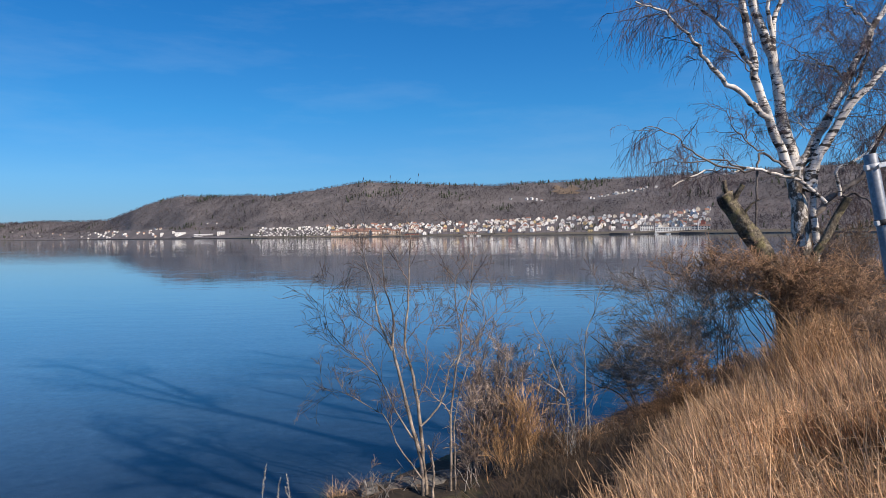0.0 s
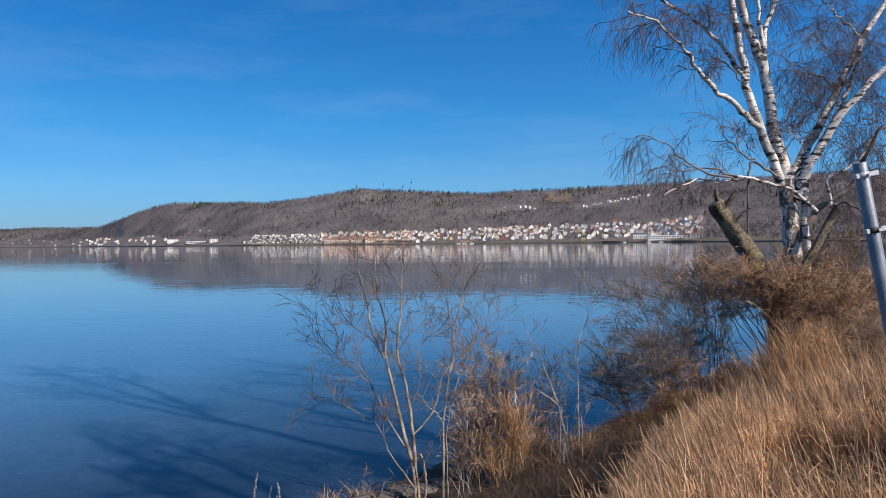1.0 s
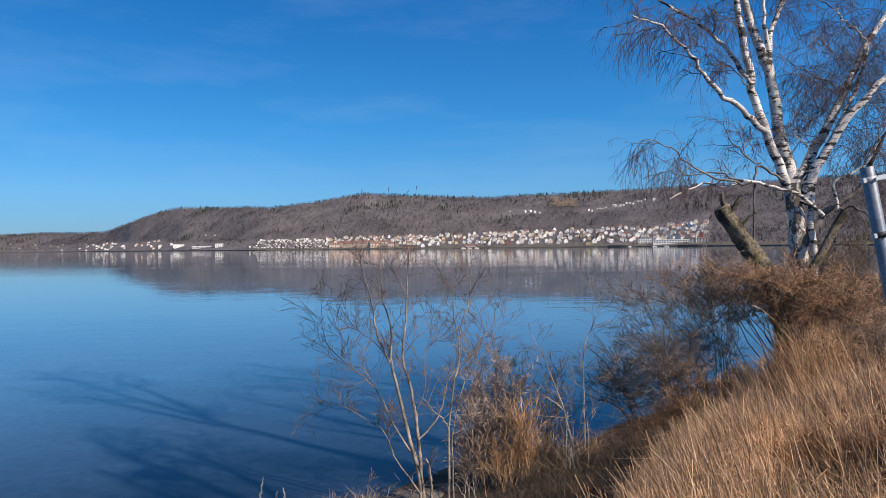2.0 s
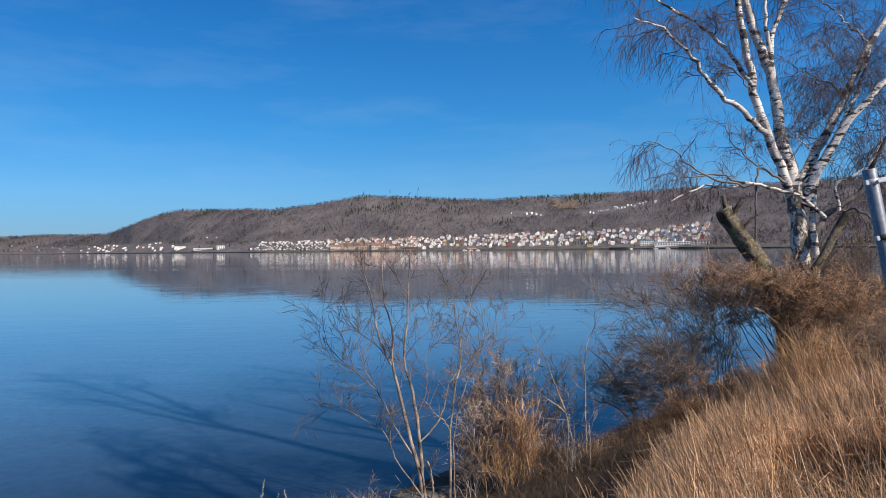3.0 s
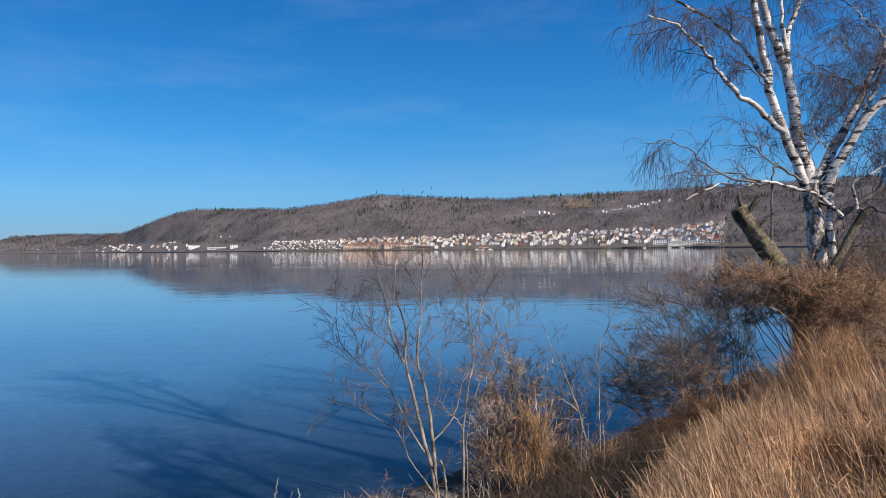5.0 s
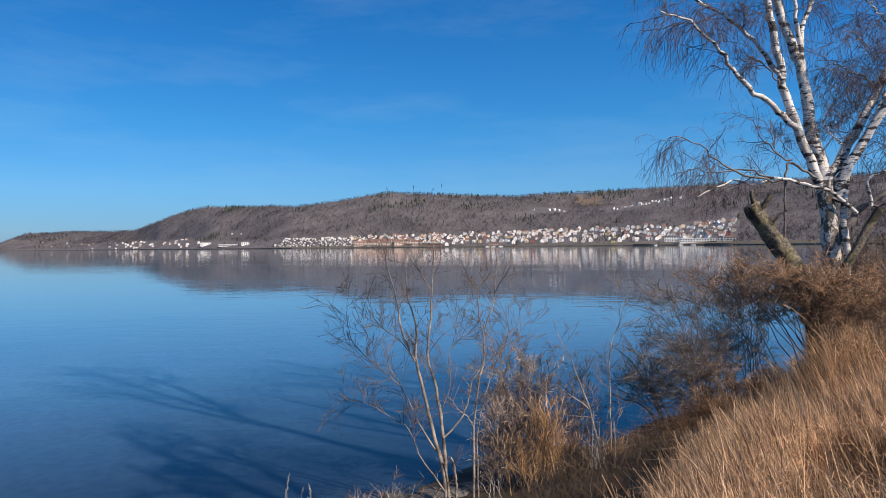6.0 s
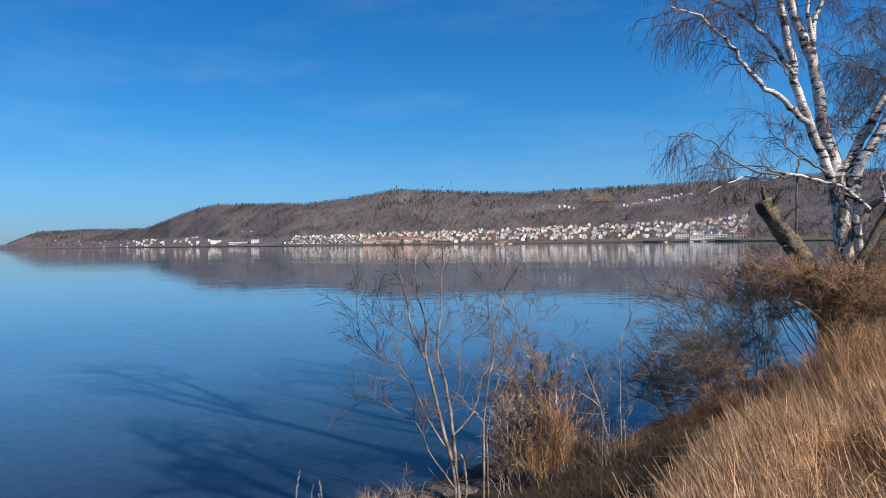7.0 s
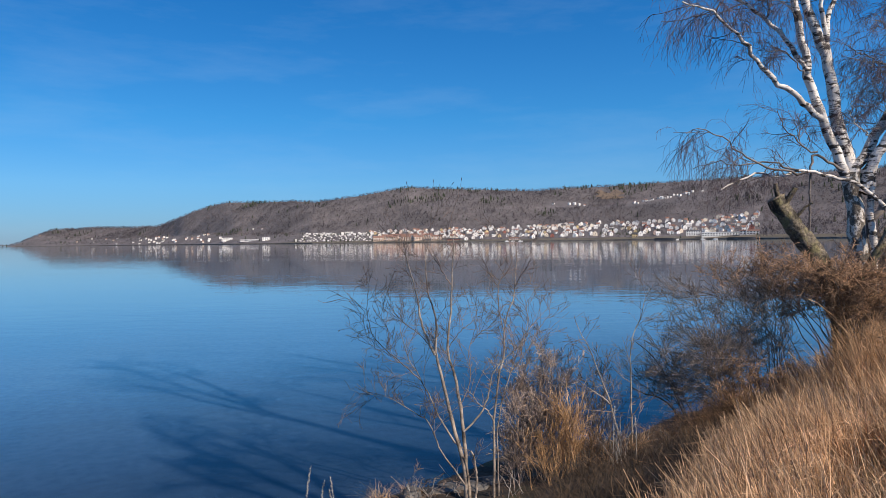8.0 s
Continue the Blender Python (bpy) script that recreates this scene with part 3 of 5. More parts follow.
def wall_bm(w, d, h, rise):
    bm = bmesh.new()
    prof = [(-d / 2, -2.5), (d / 2, -2.5), (d / 2, h), (0, h + rise), (-d / 2, h)]
    a = [bm.verts.new((-w / 2, p, z)) for p, z in prof]
    b = [bm.verts.new((w / 2, p, z)) for p, z in prof]
    for i in range(5):
        j = (i + 1) % 5
        bm.faces.new((a[i], a[j], b[j], b[i]))
    bm.faces.new(a)
    bm.faces.new(b)
    bmesh.ops.recalc_face_normals(bm, faces=bm.faces[:])
    return bm


def add_window(parent, x, y, z, w, h, axis):
    """A pane standing 6 cm proud of a wall; axis: the way the wall faces."""
    e = 0.06 if axis[0] == "+" else -0.06
    if axis[1] == "y":
        part("window", box_bm(x - w / 2, x + w / 2, min(y, y + e), max(y, y + e), z - h / 2, z + h / 2), M_GLASS, parent)
    else:
        part("window", box_bm(min(x, x + e), max(x, x + e), y - w / 2, y + w / 2, z - h / 2, z + h / 2), M_GLASS, parent)


def house(at, wall, roof, w, d, h, rise, label, group, storeys=2, cols=2):
    e = thing("house", at, label, "house", group)
    body = part("wall", wall_bm(w, d, h, rise), WALLS[wall], e)
    part("roof", gable_roof_bm(w, d, h, rise), ROOFS[roof], e)
    part("chimney", box_bm(w * 0.15, w * 0.15 + 0.7, -0.4, 0.3, h + rise * 0.5, h + rise + 1.0), M_BRICK, e)
    for s in range(storeys):
        z = h * (s + 0.5) / storeys + 0.1
        for c in range(cols):
            add_window(body, -w / 2 + w * (c + 0.5) / cols, -d / 2, z, 1.0, 1.15, "-y")
        for sx, ax in ((-1, "-x"), (1, "+x"))[: 2 - s]:
            add_window(body, sx * w / 2, 0, z, 1.0, 1.15, ax)
    part("door", box_bm(w * 0.33, w * 0.33 + 1.0, -d / 2 - 0.07, -d / 2, 0, 2.1), M_DOOR, e)
    return e


def block(at, name, wall, roof, w, d, storeys, label, group="", bays=7, rise=2.5, balcony=False):
    """A long building with rows of windows on the side to the lake."""
    h = storeys * 3.0
    e = thing(name, at, label, "building", group)
    body = part("wall", wall_bm(w, d, h, rise), WALLS[wall], e)
    part("roof", gable_roof_bm(w, d, h, rise), ROOFS[roof], e)
    for s in range(storeys):
        for c in range(bays):
            x = -w / 2 + w * (c + 0.5) / bays
            add_window(body, x, -d / 2, 3.0 * s + 1.6, w / bays * 0.5, 1.5, "-y")
            if balcony and s and c % 2 == 0:
                part("balcony", box_bm(x - 1.6, x + 1.6, -d / 2 - 1.4, -d / 2 - 0.1, 3.0 * s - 0.1, 3.0 * s + 0.9, 0.03), M_FRAME, e)
    return e


def turn_to_lake(az, extra=0.0):
    return -az + extra


def build_town():
    rng = random.Random(21)
    kinds = [("white", "tile"), ("white", "dark"), ("white", "tile"), ("cream", "tile"), ("white", "pale"), ("yellow", "tile"), ("pink", "tile"), ("red", "dark"), ("grey", "dark"), ("cream", "dark")]
    weights = [6, 6, 4, 3.5, 2, 0.6, 1.4, 0.7, 0.8, 1.2]
    names = {"tile": "red tiled roof", "dark": "dark roof", "pale": "pale metal roof"}
    sizes = [(9, 8, 5.4, 3.2), (11, 8, 5.0, 3.0), (8, 7.5, 5.8, 3.6)]
    protos, rest = {}, []

    def put(az, r, kind, size, extra, scale=1.0, group="houses of the far town"):
        p = far_at(az, r)
        m = pose(p.x, p.y, p.z, 0, 0, turn_to_lake(az, extra)) @ Matrix.Diagonal((scale, scale, scale, 1))
        if r - np.interp(az, *SHORE_R) > 250 and "slope" not in group or "villages" in group and r > 2500:
            rest.append((m, kinds[kind], sizes[size]))
            return p
        key = (kind, size, group)
        if key not in protos:
            protos[key] = house((0, 0, 0), *kinds[kind], *sizes[size], "%s house with %s above the lake shore" % (kinds[kind][0], names[kinds[kind][1]]), group)
            protos[key].matrix_basis = m
        else:
            copy_thing(protos[key], m)
        return p

    taken = []

    def free(p, gap):
        if any((p.x - q[0]) ** 2 + (p.y - q[1]) ** 2 < gap * gap for q in taken):
            return False
        taken.append((p.x, p.y))
        return True

    # apartment blocks with orange brick and tiled roofs
    proto = None
    for az, dr, turn in ((-8.6, 40, 4), (-7.5, 45, -3), (-6.4, 48, 3), (-5.4, 42, 30), (-7.9, 100, 2), (-6.8, 105, -2), (-5.8, 112, 5), (-4.6, 105, -5), (-3.8, 52, 3)):
        r = np.interp(az, *SHORE_R) + dr
        p = far_at(az, r)
        taken.extend([(p.x, p.y), (p.x + 12, p.y), (p.x - 12, p.y)])
        m = pose(p.x, p.y, p.z, 0, 0, turn_to_lake(az, turn))
        if proto is None:
            proto = block((0, 0, 0), "apartment_building", "orange", "tile", 25, 11, 3, "orange brick apartment building with tiled roof", "apartment blocks on the far shore", 6, 3.0, True)
            proto.matrix_basis = m
        else:
            copy_thing(proto, m)
    # white terraces in stepped rows
    for row in range(6):
        for i in range(23):
            az = -15.2 + 0.28 * i + 0.16 * row + rng.uniform(-0.08, 0.08)
            if az > -9.2 + 0.3 * row:
                continue
            r = np.interp(az, *SHORE_R) + 70 + 52 * row + rng.uniform(-14, 14)
            if rng.random() < 0.12:
                continue
            p = far_at(az, r)
            if free(p, 7):
                put(az, r, 4 if rng.random() < 0.6 else 1, 1, rng.uniform(-18, 18), rng.uniform(0.52, 0.66), "white terraced houses")
    # detached houses over the slope
    n, tries = 0, 0
    while n < 350 and tries < 9000:
        tries += 1
        az = rng.uniform(-9.5, 21.3)
        r0, r1, rc, z1, zc = far_rows(az)
        dr = (26 if az < 0 else 62) + (r1 - r0 - 64) * rng.random() ** 0.85
        if az < -3 and dr < 130:
            continue
        if 15.0 < az < 21 and dr < 95:
            continue
        p = far_at(az, r0 + dr)
        if not free(p, 10.0):
            continue
        kind = rng.choices(range(10), weights)[0]
        put(az, r0 + dr, kind, rng.randrange(3), rng.choice((90, 90, 75, 0, 110)) + rng.uniform(-10, 10), rng.uniform(0.85, 1.08))
        n += 1
    # villages further left along the shore
    for i in range(54):
        az = rng.uniform(-27, -20.8) if i < 42 else rng.uniform(-33.5, -26)
        r0, r1, rc, z1, zc = far_rows(az)
        p = far_at(az, r0 + (40 + 240 * rng.random() if i < 42 else 60 + 330 * rng.random()))
        if free(p, 18):
            put(az, math.hypot(p.x, p.y), rng.choice((0, 1, 1, 4, 4, 3)), rng.randrange(3), rng.uniform(-30, 30), 0.8 if i < 42 else 0.75, "houses of the far villages")
    # houses high on the slope
    for az, el in ((5.8, 2.82), (7.1, 2.80), (7.5, 2.76), (7.9, 2.74), (8.3, 2.72), (10.9, 2.72), *[(12.2 + 0.23 * k, 2.75 + 0.037 * k) for k in range(20) if k not in (2, 7)], (17.3, 3.56), (-18.6, 1.1), (-17.9, 1.12)):
        r = r_for(az, el)
        p = far_at(az, r + rng.uniform(-12, 12))
        if free(p, 8):
            put(az, math.hypot(p.x, p.y), rng.choice((1, 4, 0)), rng.randrange(3), rng.uniform(-60, 60), rng.uniform(0.5, 0.95), "houses high on the slope")

    mats = list(WALLS.values()) + list(ROOFS.values()) + [M_GLASS]
    joined = bmesh.new()
    for m, (wall, roof), (w, d, h, rise) in rest:
        pieces = [(wall_bm(w, d, h, rise), WALLS[wall]), (gable_roof_bm(w, d, h, rise), ROOFS[roof])]
        for s in range(2):
            z = h * (s + 0.5) / 2 + 0.1
            for c in range(2):
                x = -w / 2 + w * (c + 0.5) / 2
                pieces.append((box_bm(x - 0.5, x + 0.5, -d / 2 - 0.06, -d / 2, z - 0.55, z + 0.55), M_GLASS))
        for bm, mat in pieces:
            bm.transform(m)
            for face in bm.faces:
                face.material_index = mats.index(mat)
            tmp = bpy.data.meshes.new("tmp")
            bm.to_mesh(tmp)
            bm.free()
            joined.from_mesh(tmp)
            bpy.data.meshes.remove(tmp)
    me = bpy.data.meshes.new("upper_town")
    joined.to_mesh(me)
    joined.free()
    for mat in mats:
        me.materials.append(mat)
    tagged(new("upper_town", me), "crowded small white houses climbing the slope above the town", "houses", kind="stuff")

    def long_building(az, dr, name, wall, roof, w, d, st, label, bays, rise=1.2, turn=0.0):
        p = far_at(az, np.interp(az, *SHORE_R) + dr)
        b = block((0, 0, 0), name, wall, roof, w, d, st, label, "", bays, rise)
        b.matrix_basis = pose(p.x, p.y, p.z, 0, 0, turn_to_lake(az, turn))

    long_building(18.6, 45, "factory_building", "white", "pale", 62, 14, 2, "long white flat factory by the far harbour", 14, 0.8)
    long_building(16.6, 62, "factory_building", "white", "dark", 24, 12, 3, "white block beside the long factory", 6, 0.8)
    long_building(20.6, 60, "factory_building", "grey", "tile", 30, 14, 2, "low hall with red roof by the harbour", 6, 2.0)
    long_building(-20.6, 110, "office_building", "white", "pale", 34, 14, 3, "white office block on the far shore", 10, 0.8)
    long_building(-18.9, 95, "sports_hall", "grey", "pale", 56, 22, 1, "long pale hall with glass front on the shore", 16, 2.0)
    long_building(-17.6, 120, "office_building", "white", "pale", 22, 12, 3, "small white block beside the long hall", 4, 0.8)
    long_building(-2.4, 40, "boat_house", "red", "dark", 30, 10, 1, "low red boat house on the far shore", 6, 2.0)
    long_building(2.6, 34, "boat_house", "pink", "tile", 22, 10, 1, "low pink shed on the far shore", 5, 2.0)
    long_building(12.2, 48, "gabled_house", "yellow", "dark", 10, 9, 2, "yellow gabled house at the water", 3, 3.5)
    # factory chimney
    p = far_at(20.4, np.interp(20.4, *SHORE_R) + 50)
    ch = thing("factory_chimney", p, "pale tapered factory chimney above the halls", "chimney")
    hang("shaft", tubes("shaft", [([Vector((0, 0, -1)), Vector((0, 0, 8)), Vector((0, 0, 16))], [1.3, 1.1, 0.9])], 12, WALLS["grey"]), ch)
    hang("rim", tubes("rim", [([Vector((0, 0, 15)), Vector((0, 0, 15.6)), Vector((0, 0, 16.2))], [1.0, 1.1, 1.1])], 12, WALLS["grey"]), ch)


def hull_bm(l, b, h):
    bm = bmesh.new()
    st = [(-0.5, 0.85), (-0.25, 1.0), (0.1, 1.0), (0.35, 0.7), (0.5, 0.06)]
    rings = []
    for f, w in st:
        lift = h * 0.25 * max(0, f) * 2
        rings.append([bm.verts.new((f * l, s * b / 2 * w * k, z)) for s, k, z in ((-1, 1.0, h + lift), (-1, 0.7, -0.4), (1, 0.7, -0.4), (1, 1.0, h + lift))])
    for a, c in zip(rings, rings[1:]):
        for i in range(4):
            bm.faces.new((a[i], a[(i + 1) % 4], c[(i + 1) % 4], c[i]))
    bm.faces.new(rings[0])
    bm.faces.new(rings[-1])
    bmesh.ops.recalc_face_normals(bm, faces=bm.faces[:])
    return bm


def boat(az, off, l, b, h, hull_mat, label, cabin=True, turn=0.0):
    r = np.interp(az, *SHORE_R) - off
    e = thing("boat", (r * math.sin(radians(az)), r * math.cos(radians(az)), 0), label, "boat", "boats at the far harbour")
    e.rotation_euler = (0, 0, radians(-az + turn))
    part("hull", hull_bm(l, b, h), hull_mat, e)
    if cabin:
        c = part("cabin", box_bm(-0.32 * l, 0.12 * l, -b * 0.36, b * 0.36, h, h + 0.11 * l, 0.1), WALLS["white"], e)
        part("wheelhouse", box_bm(-0.08 * l, 0.08 * l, -b * 0.28, b * 0.28, h + 0.11 * l, h + 0.19 * l, 0.1), WALLS["white"], e)
        for i in range(5):
            add_window(c, -0.28 * l + 0.085 * l * i, -b * 0.36, h + 0.06 * l, 0.055 * l, 0.045 * l, "-y")
    else:
        part("deck", box_bm(-0.45 * l, 0.25 * l, -b * 0.4, b * 0.4, h, h + 0.5, 0.05), M_RUBBER, e)


build_town()


def build_far_shore():
    """A stone-faced embankment along the far shore and the rough meadow behind it."""
    azs = np.arange(-35.0, 33.01, 0.15)
    v, m = [], []
    for az in azs:
        r0 = np.interp(az, *SHORE_R)
        top = 1.3 + 0.25 * noise.noise(Vector((az * 3, 0.3, 0)))
        for r, z in ((r0 - 5.0, -1.5), (r0 - 3.5, top), (r0 - 1.5, top + 0.05), (r0 + 5.5, 1.2)):
            v.append((r * math.sin(radians(az)), r * math.cos(radians(az)), z))
        for k in range(5):
            r = r0 + 5 + k * min(12.0, max(1.0, 4.0 * (az + 18.0)))
            m.append(tuple(far_at(az, r, 0.35)))
    n = len(azs)
    quad = lambda w: [(i * w + j, (i + 1) * w + j, (i + 1) * w + j + 1, i * w + j + 1) for i in range(n - 1) for j in range(w - 1)]
    tagged(new("embankment", mesh_of("embankment", v, quad(4), M_QUAY)), "dark stone-faced embankment along the far shore", "embankment", kind="structure")
    tagged(new("shore_meadow", mesh_of("shore_meadow", m, quad(5), M_MEADOW)), "olive and brown rough meadow behind the far shore", "meadow", kind="structure")


M_QUAY = mottled("shore stone", (0.05, 0.048, 0.045), (0.16, 0.15, 0.14), 0.05, 8.0, rough=0.95, relief=0.3)
M_MEADOW = mottled("rough shore meadow", (0.075, 0.070, 0.050), (0.16, 0.135, 0.095), 0.012, 7.0, rough=0.95, relief=0.2)
build_far_shore()
M_HULL = plain("dark hull", (0.035, 0.035, 0.04), 0.5)
boat(14.5, 120, 34, 8, 2.7, M_HULL, "dark low barge moored off the harbour", False, 4)
boat(15.25, 36, 12, 4, 1.2, WALLS["white"], "white passenger boat beside a dark barge", True, 3)
boat(17.3, 22, 7.5, 2.6, 0.8, WALLS["white"], "small white motor boat in the harbour", True, 5)
boat(18.2, 20, 8, 2.8, 0.9, WALLS["white"], "white motor boat in the harbour", True, -6)
boat(20.0, 90, 40, 8, 2.6, M_HULL, "long dark working boat at the quay", False, 2)
for az_b in (2.0, 2.5, 3.1):
    boat(az_b, 18, 9, 3, 0.9, WALLS["white"], "small white boat moored off the far shore", True, 5)

# ---- the near bank ----
def sprays(name, me, parent, label=""):
    """What is too fine to pick apart, as one part."""
    return tagged(hang(name, me, parent, label), kind="stuff")


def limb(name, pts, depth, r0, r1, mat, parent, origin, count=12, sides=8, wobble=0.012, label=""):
    """A limb along control points (sideways, height) placed to fit the camera's view; a drift in depth from one end to
    the other scales them about the eye.
    """
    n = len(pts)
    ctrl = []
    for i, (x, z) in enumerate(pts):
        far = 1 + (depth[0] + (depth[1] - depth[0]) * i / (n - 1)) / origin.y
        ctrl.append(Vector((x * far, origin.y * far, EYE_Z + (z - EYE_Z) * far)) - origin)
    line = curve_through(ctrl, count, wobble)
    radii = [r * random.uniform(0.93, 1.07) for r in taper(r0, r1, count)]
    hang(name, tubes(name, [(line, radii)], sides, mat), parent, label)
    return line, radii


WEEP = dict(n=(8, 4), ratio=(0.95, 0.5), angle=(20, 75), wander=0.22, curl=0.09, lift=(-0.03, -0.46, -0.40), thin=0.0021, slim=0.5, tip=0.6, low=0.1, k=(6, 6, 4))
CROOK = dict(n=(8, 5), ratio=(0.75, 0.5), angle=(30, 80), wander=0.34, curl=0.12, lift=(0.0, -0.22, -0.42), thin=0.0024, slim=0.5, tip=0.6, low=0.1, k=(7, 6, 4))
RISE = dict(n=(6, 4), ratio=(0.65, 0.6), angle=(25, 65), wander=0.30, lift=(0.06, -0.08, -0.16, -0.2), thin=0.0012, slim=0.5, tip=0.5, low=0.1)


def sprout(out, line, radii, count, span, length, sp, r=0.009, side=None):
    """Side branches all along a limb."""
    n = len(line)
    for i in range(count):
        f = random.uniform(*span) * (n - 1)
        j = min(int(f), n - 2)
        p = line[j].lerp(line[j + 1], f - j)
        axis = (line[j + 1] - line[j]).normalized()
        d = axis.cross(rand_dir()).normalized() * 0.9 + axis * random.uniform(0.1, 0.9)
        if side is not None:
            d += Vector(side)
        grow(out, p, d, length * random.uniform(0.5, 1.3), min(r, radii[j] * 0.6), 0, sp)


def build_birch():
    base = Vector((6.47, 12.0, ground_z(6.47, 12.0)))
    e = thing("birch_tree", base, "white-barked weeping birch, leafless, on the bank", "tree")
    z0 = base.z - 0.15
    L = {}
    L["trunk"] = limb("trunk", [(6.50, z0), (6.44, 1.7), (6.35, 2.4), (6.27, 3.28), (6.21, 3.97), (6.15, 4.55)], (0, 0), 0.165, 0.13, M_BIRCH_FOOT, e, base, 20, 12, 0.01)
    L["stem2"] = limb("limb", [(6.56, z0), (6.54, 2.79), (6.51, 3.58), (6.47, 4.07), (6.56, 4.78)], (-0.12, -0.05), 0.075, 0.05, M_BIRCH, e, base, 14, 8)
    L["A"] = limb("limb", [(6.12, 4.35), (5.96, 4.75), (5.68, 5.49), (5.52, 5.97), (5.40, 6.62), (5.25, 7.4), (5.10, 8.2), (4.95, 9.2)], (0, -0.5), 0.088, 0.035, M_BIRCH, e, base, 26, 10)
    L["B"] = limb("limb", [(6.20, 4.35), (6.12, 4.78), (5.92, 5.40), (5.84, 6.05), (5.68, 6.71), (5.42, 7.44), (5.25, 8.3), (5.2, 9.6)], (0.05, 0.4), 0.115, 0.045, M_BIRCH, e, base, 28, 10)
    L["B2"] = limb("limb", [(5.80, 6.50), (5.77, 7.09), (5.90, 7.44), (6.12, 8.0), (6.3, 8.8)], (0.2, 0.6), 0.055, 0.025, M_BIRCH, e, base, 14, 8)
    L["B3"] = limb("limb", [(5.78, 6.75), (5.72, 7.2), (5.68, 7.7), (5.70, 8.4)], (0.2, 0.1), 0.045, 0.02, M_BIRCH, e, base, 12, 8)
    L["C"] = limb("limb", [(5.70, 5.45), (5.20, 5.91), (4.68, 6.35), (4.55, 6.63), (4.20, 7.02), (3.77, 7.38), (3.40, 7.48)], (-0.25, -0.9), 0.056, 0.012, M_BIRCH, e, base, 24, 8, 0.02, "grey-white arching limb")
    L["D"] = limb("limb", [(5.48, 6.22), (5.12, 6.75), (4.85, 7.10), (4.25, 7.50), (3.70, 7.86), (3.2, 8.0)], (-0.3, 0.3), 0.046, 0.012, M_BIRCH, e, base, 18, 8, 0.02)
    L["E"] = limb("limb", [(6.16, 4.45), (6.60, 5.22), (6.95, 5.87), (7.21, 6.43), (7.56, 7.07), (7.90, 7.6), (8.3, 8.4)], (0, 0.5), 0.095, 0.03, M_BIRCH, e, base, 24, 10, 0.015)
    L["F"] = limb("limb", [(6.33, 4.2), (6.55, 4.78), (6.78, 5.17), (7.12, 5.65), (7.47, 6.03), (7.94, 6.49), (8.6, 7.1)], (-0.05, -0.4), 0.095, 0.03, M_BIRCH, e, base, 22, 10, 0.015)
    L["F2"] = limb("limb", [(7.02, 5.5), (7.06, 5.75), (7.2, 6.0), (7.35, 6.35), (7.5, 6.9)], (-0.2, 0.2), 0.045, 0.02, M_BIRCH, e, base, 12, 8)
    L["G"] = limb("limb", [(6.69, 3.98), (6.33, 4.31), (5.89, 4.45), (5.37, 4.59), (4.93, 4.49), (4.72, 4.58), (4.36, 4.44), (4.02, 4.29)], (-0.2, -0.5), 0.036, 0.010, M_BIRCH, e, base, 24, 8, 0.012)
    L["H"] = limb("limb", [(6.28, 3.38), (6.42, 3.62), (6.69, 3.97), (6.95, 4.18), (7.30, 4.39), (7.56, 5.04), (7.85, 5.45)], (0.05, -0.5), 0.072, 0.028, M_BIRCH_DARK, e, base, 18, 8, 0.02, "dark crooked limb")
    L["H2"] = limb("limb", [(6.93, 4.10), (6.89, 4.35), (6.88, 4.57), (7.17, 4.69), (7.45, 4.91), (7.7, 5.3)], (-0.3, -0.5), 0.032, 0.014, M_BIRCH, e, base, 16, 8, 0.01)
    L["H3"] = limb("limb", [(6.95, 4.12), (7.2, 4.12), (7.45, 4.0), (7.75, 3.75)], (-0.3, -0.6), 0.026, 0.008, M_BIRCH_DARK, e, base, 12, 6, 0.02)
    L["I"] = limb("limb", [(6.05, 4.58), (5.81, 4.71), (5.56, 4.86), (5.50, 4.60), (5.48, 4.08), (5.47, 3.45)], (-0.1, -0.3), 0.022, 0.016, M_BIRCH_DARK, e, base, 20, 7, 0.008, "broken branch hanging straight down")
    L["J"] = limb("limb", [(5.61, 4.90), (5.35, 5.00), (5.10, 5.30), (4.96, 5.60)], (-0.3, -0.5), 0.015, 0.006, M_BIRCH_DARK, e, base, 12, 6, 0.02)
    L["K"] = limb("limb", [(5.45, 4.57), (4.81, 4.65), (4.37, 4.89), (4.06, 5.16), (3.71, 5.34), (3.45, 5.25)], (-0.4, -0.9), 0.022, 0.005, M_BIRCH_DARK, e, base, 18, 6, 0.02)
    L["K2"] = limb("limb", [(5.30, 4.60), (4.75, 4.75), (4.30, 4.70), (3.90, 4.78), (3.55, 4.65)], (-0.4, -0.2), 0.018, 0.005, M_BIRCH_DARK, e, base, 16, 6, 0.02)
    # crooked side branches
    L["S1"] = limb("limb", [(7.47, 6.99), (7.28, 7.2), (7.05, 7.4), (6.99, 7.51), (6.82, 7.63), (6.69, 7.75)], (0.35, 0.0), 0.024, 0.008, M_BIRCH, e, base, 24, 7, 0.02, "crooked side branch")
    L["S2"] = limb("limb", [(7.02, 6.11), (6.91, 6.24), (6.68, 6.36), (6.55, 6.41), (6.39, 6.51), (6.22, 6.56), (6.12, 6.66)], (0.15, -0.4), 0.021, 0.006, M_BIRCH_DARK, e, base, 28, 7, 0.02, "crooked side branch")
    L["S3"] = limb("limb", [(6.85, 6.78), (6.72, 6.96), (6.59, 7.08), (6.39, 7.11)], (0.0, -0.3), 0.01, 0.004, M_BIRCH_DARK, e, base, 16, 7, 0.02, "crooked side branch")
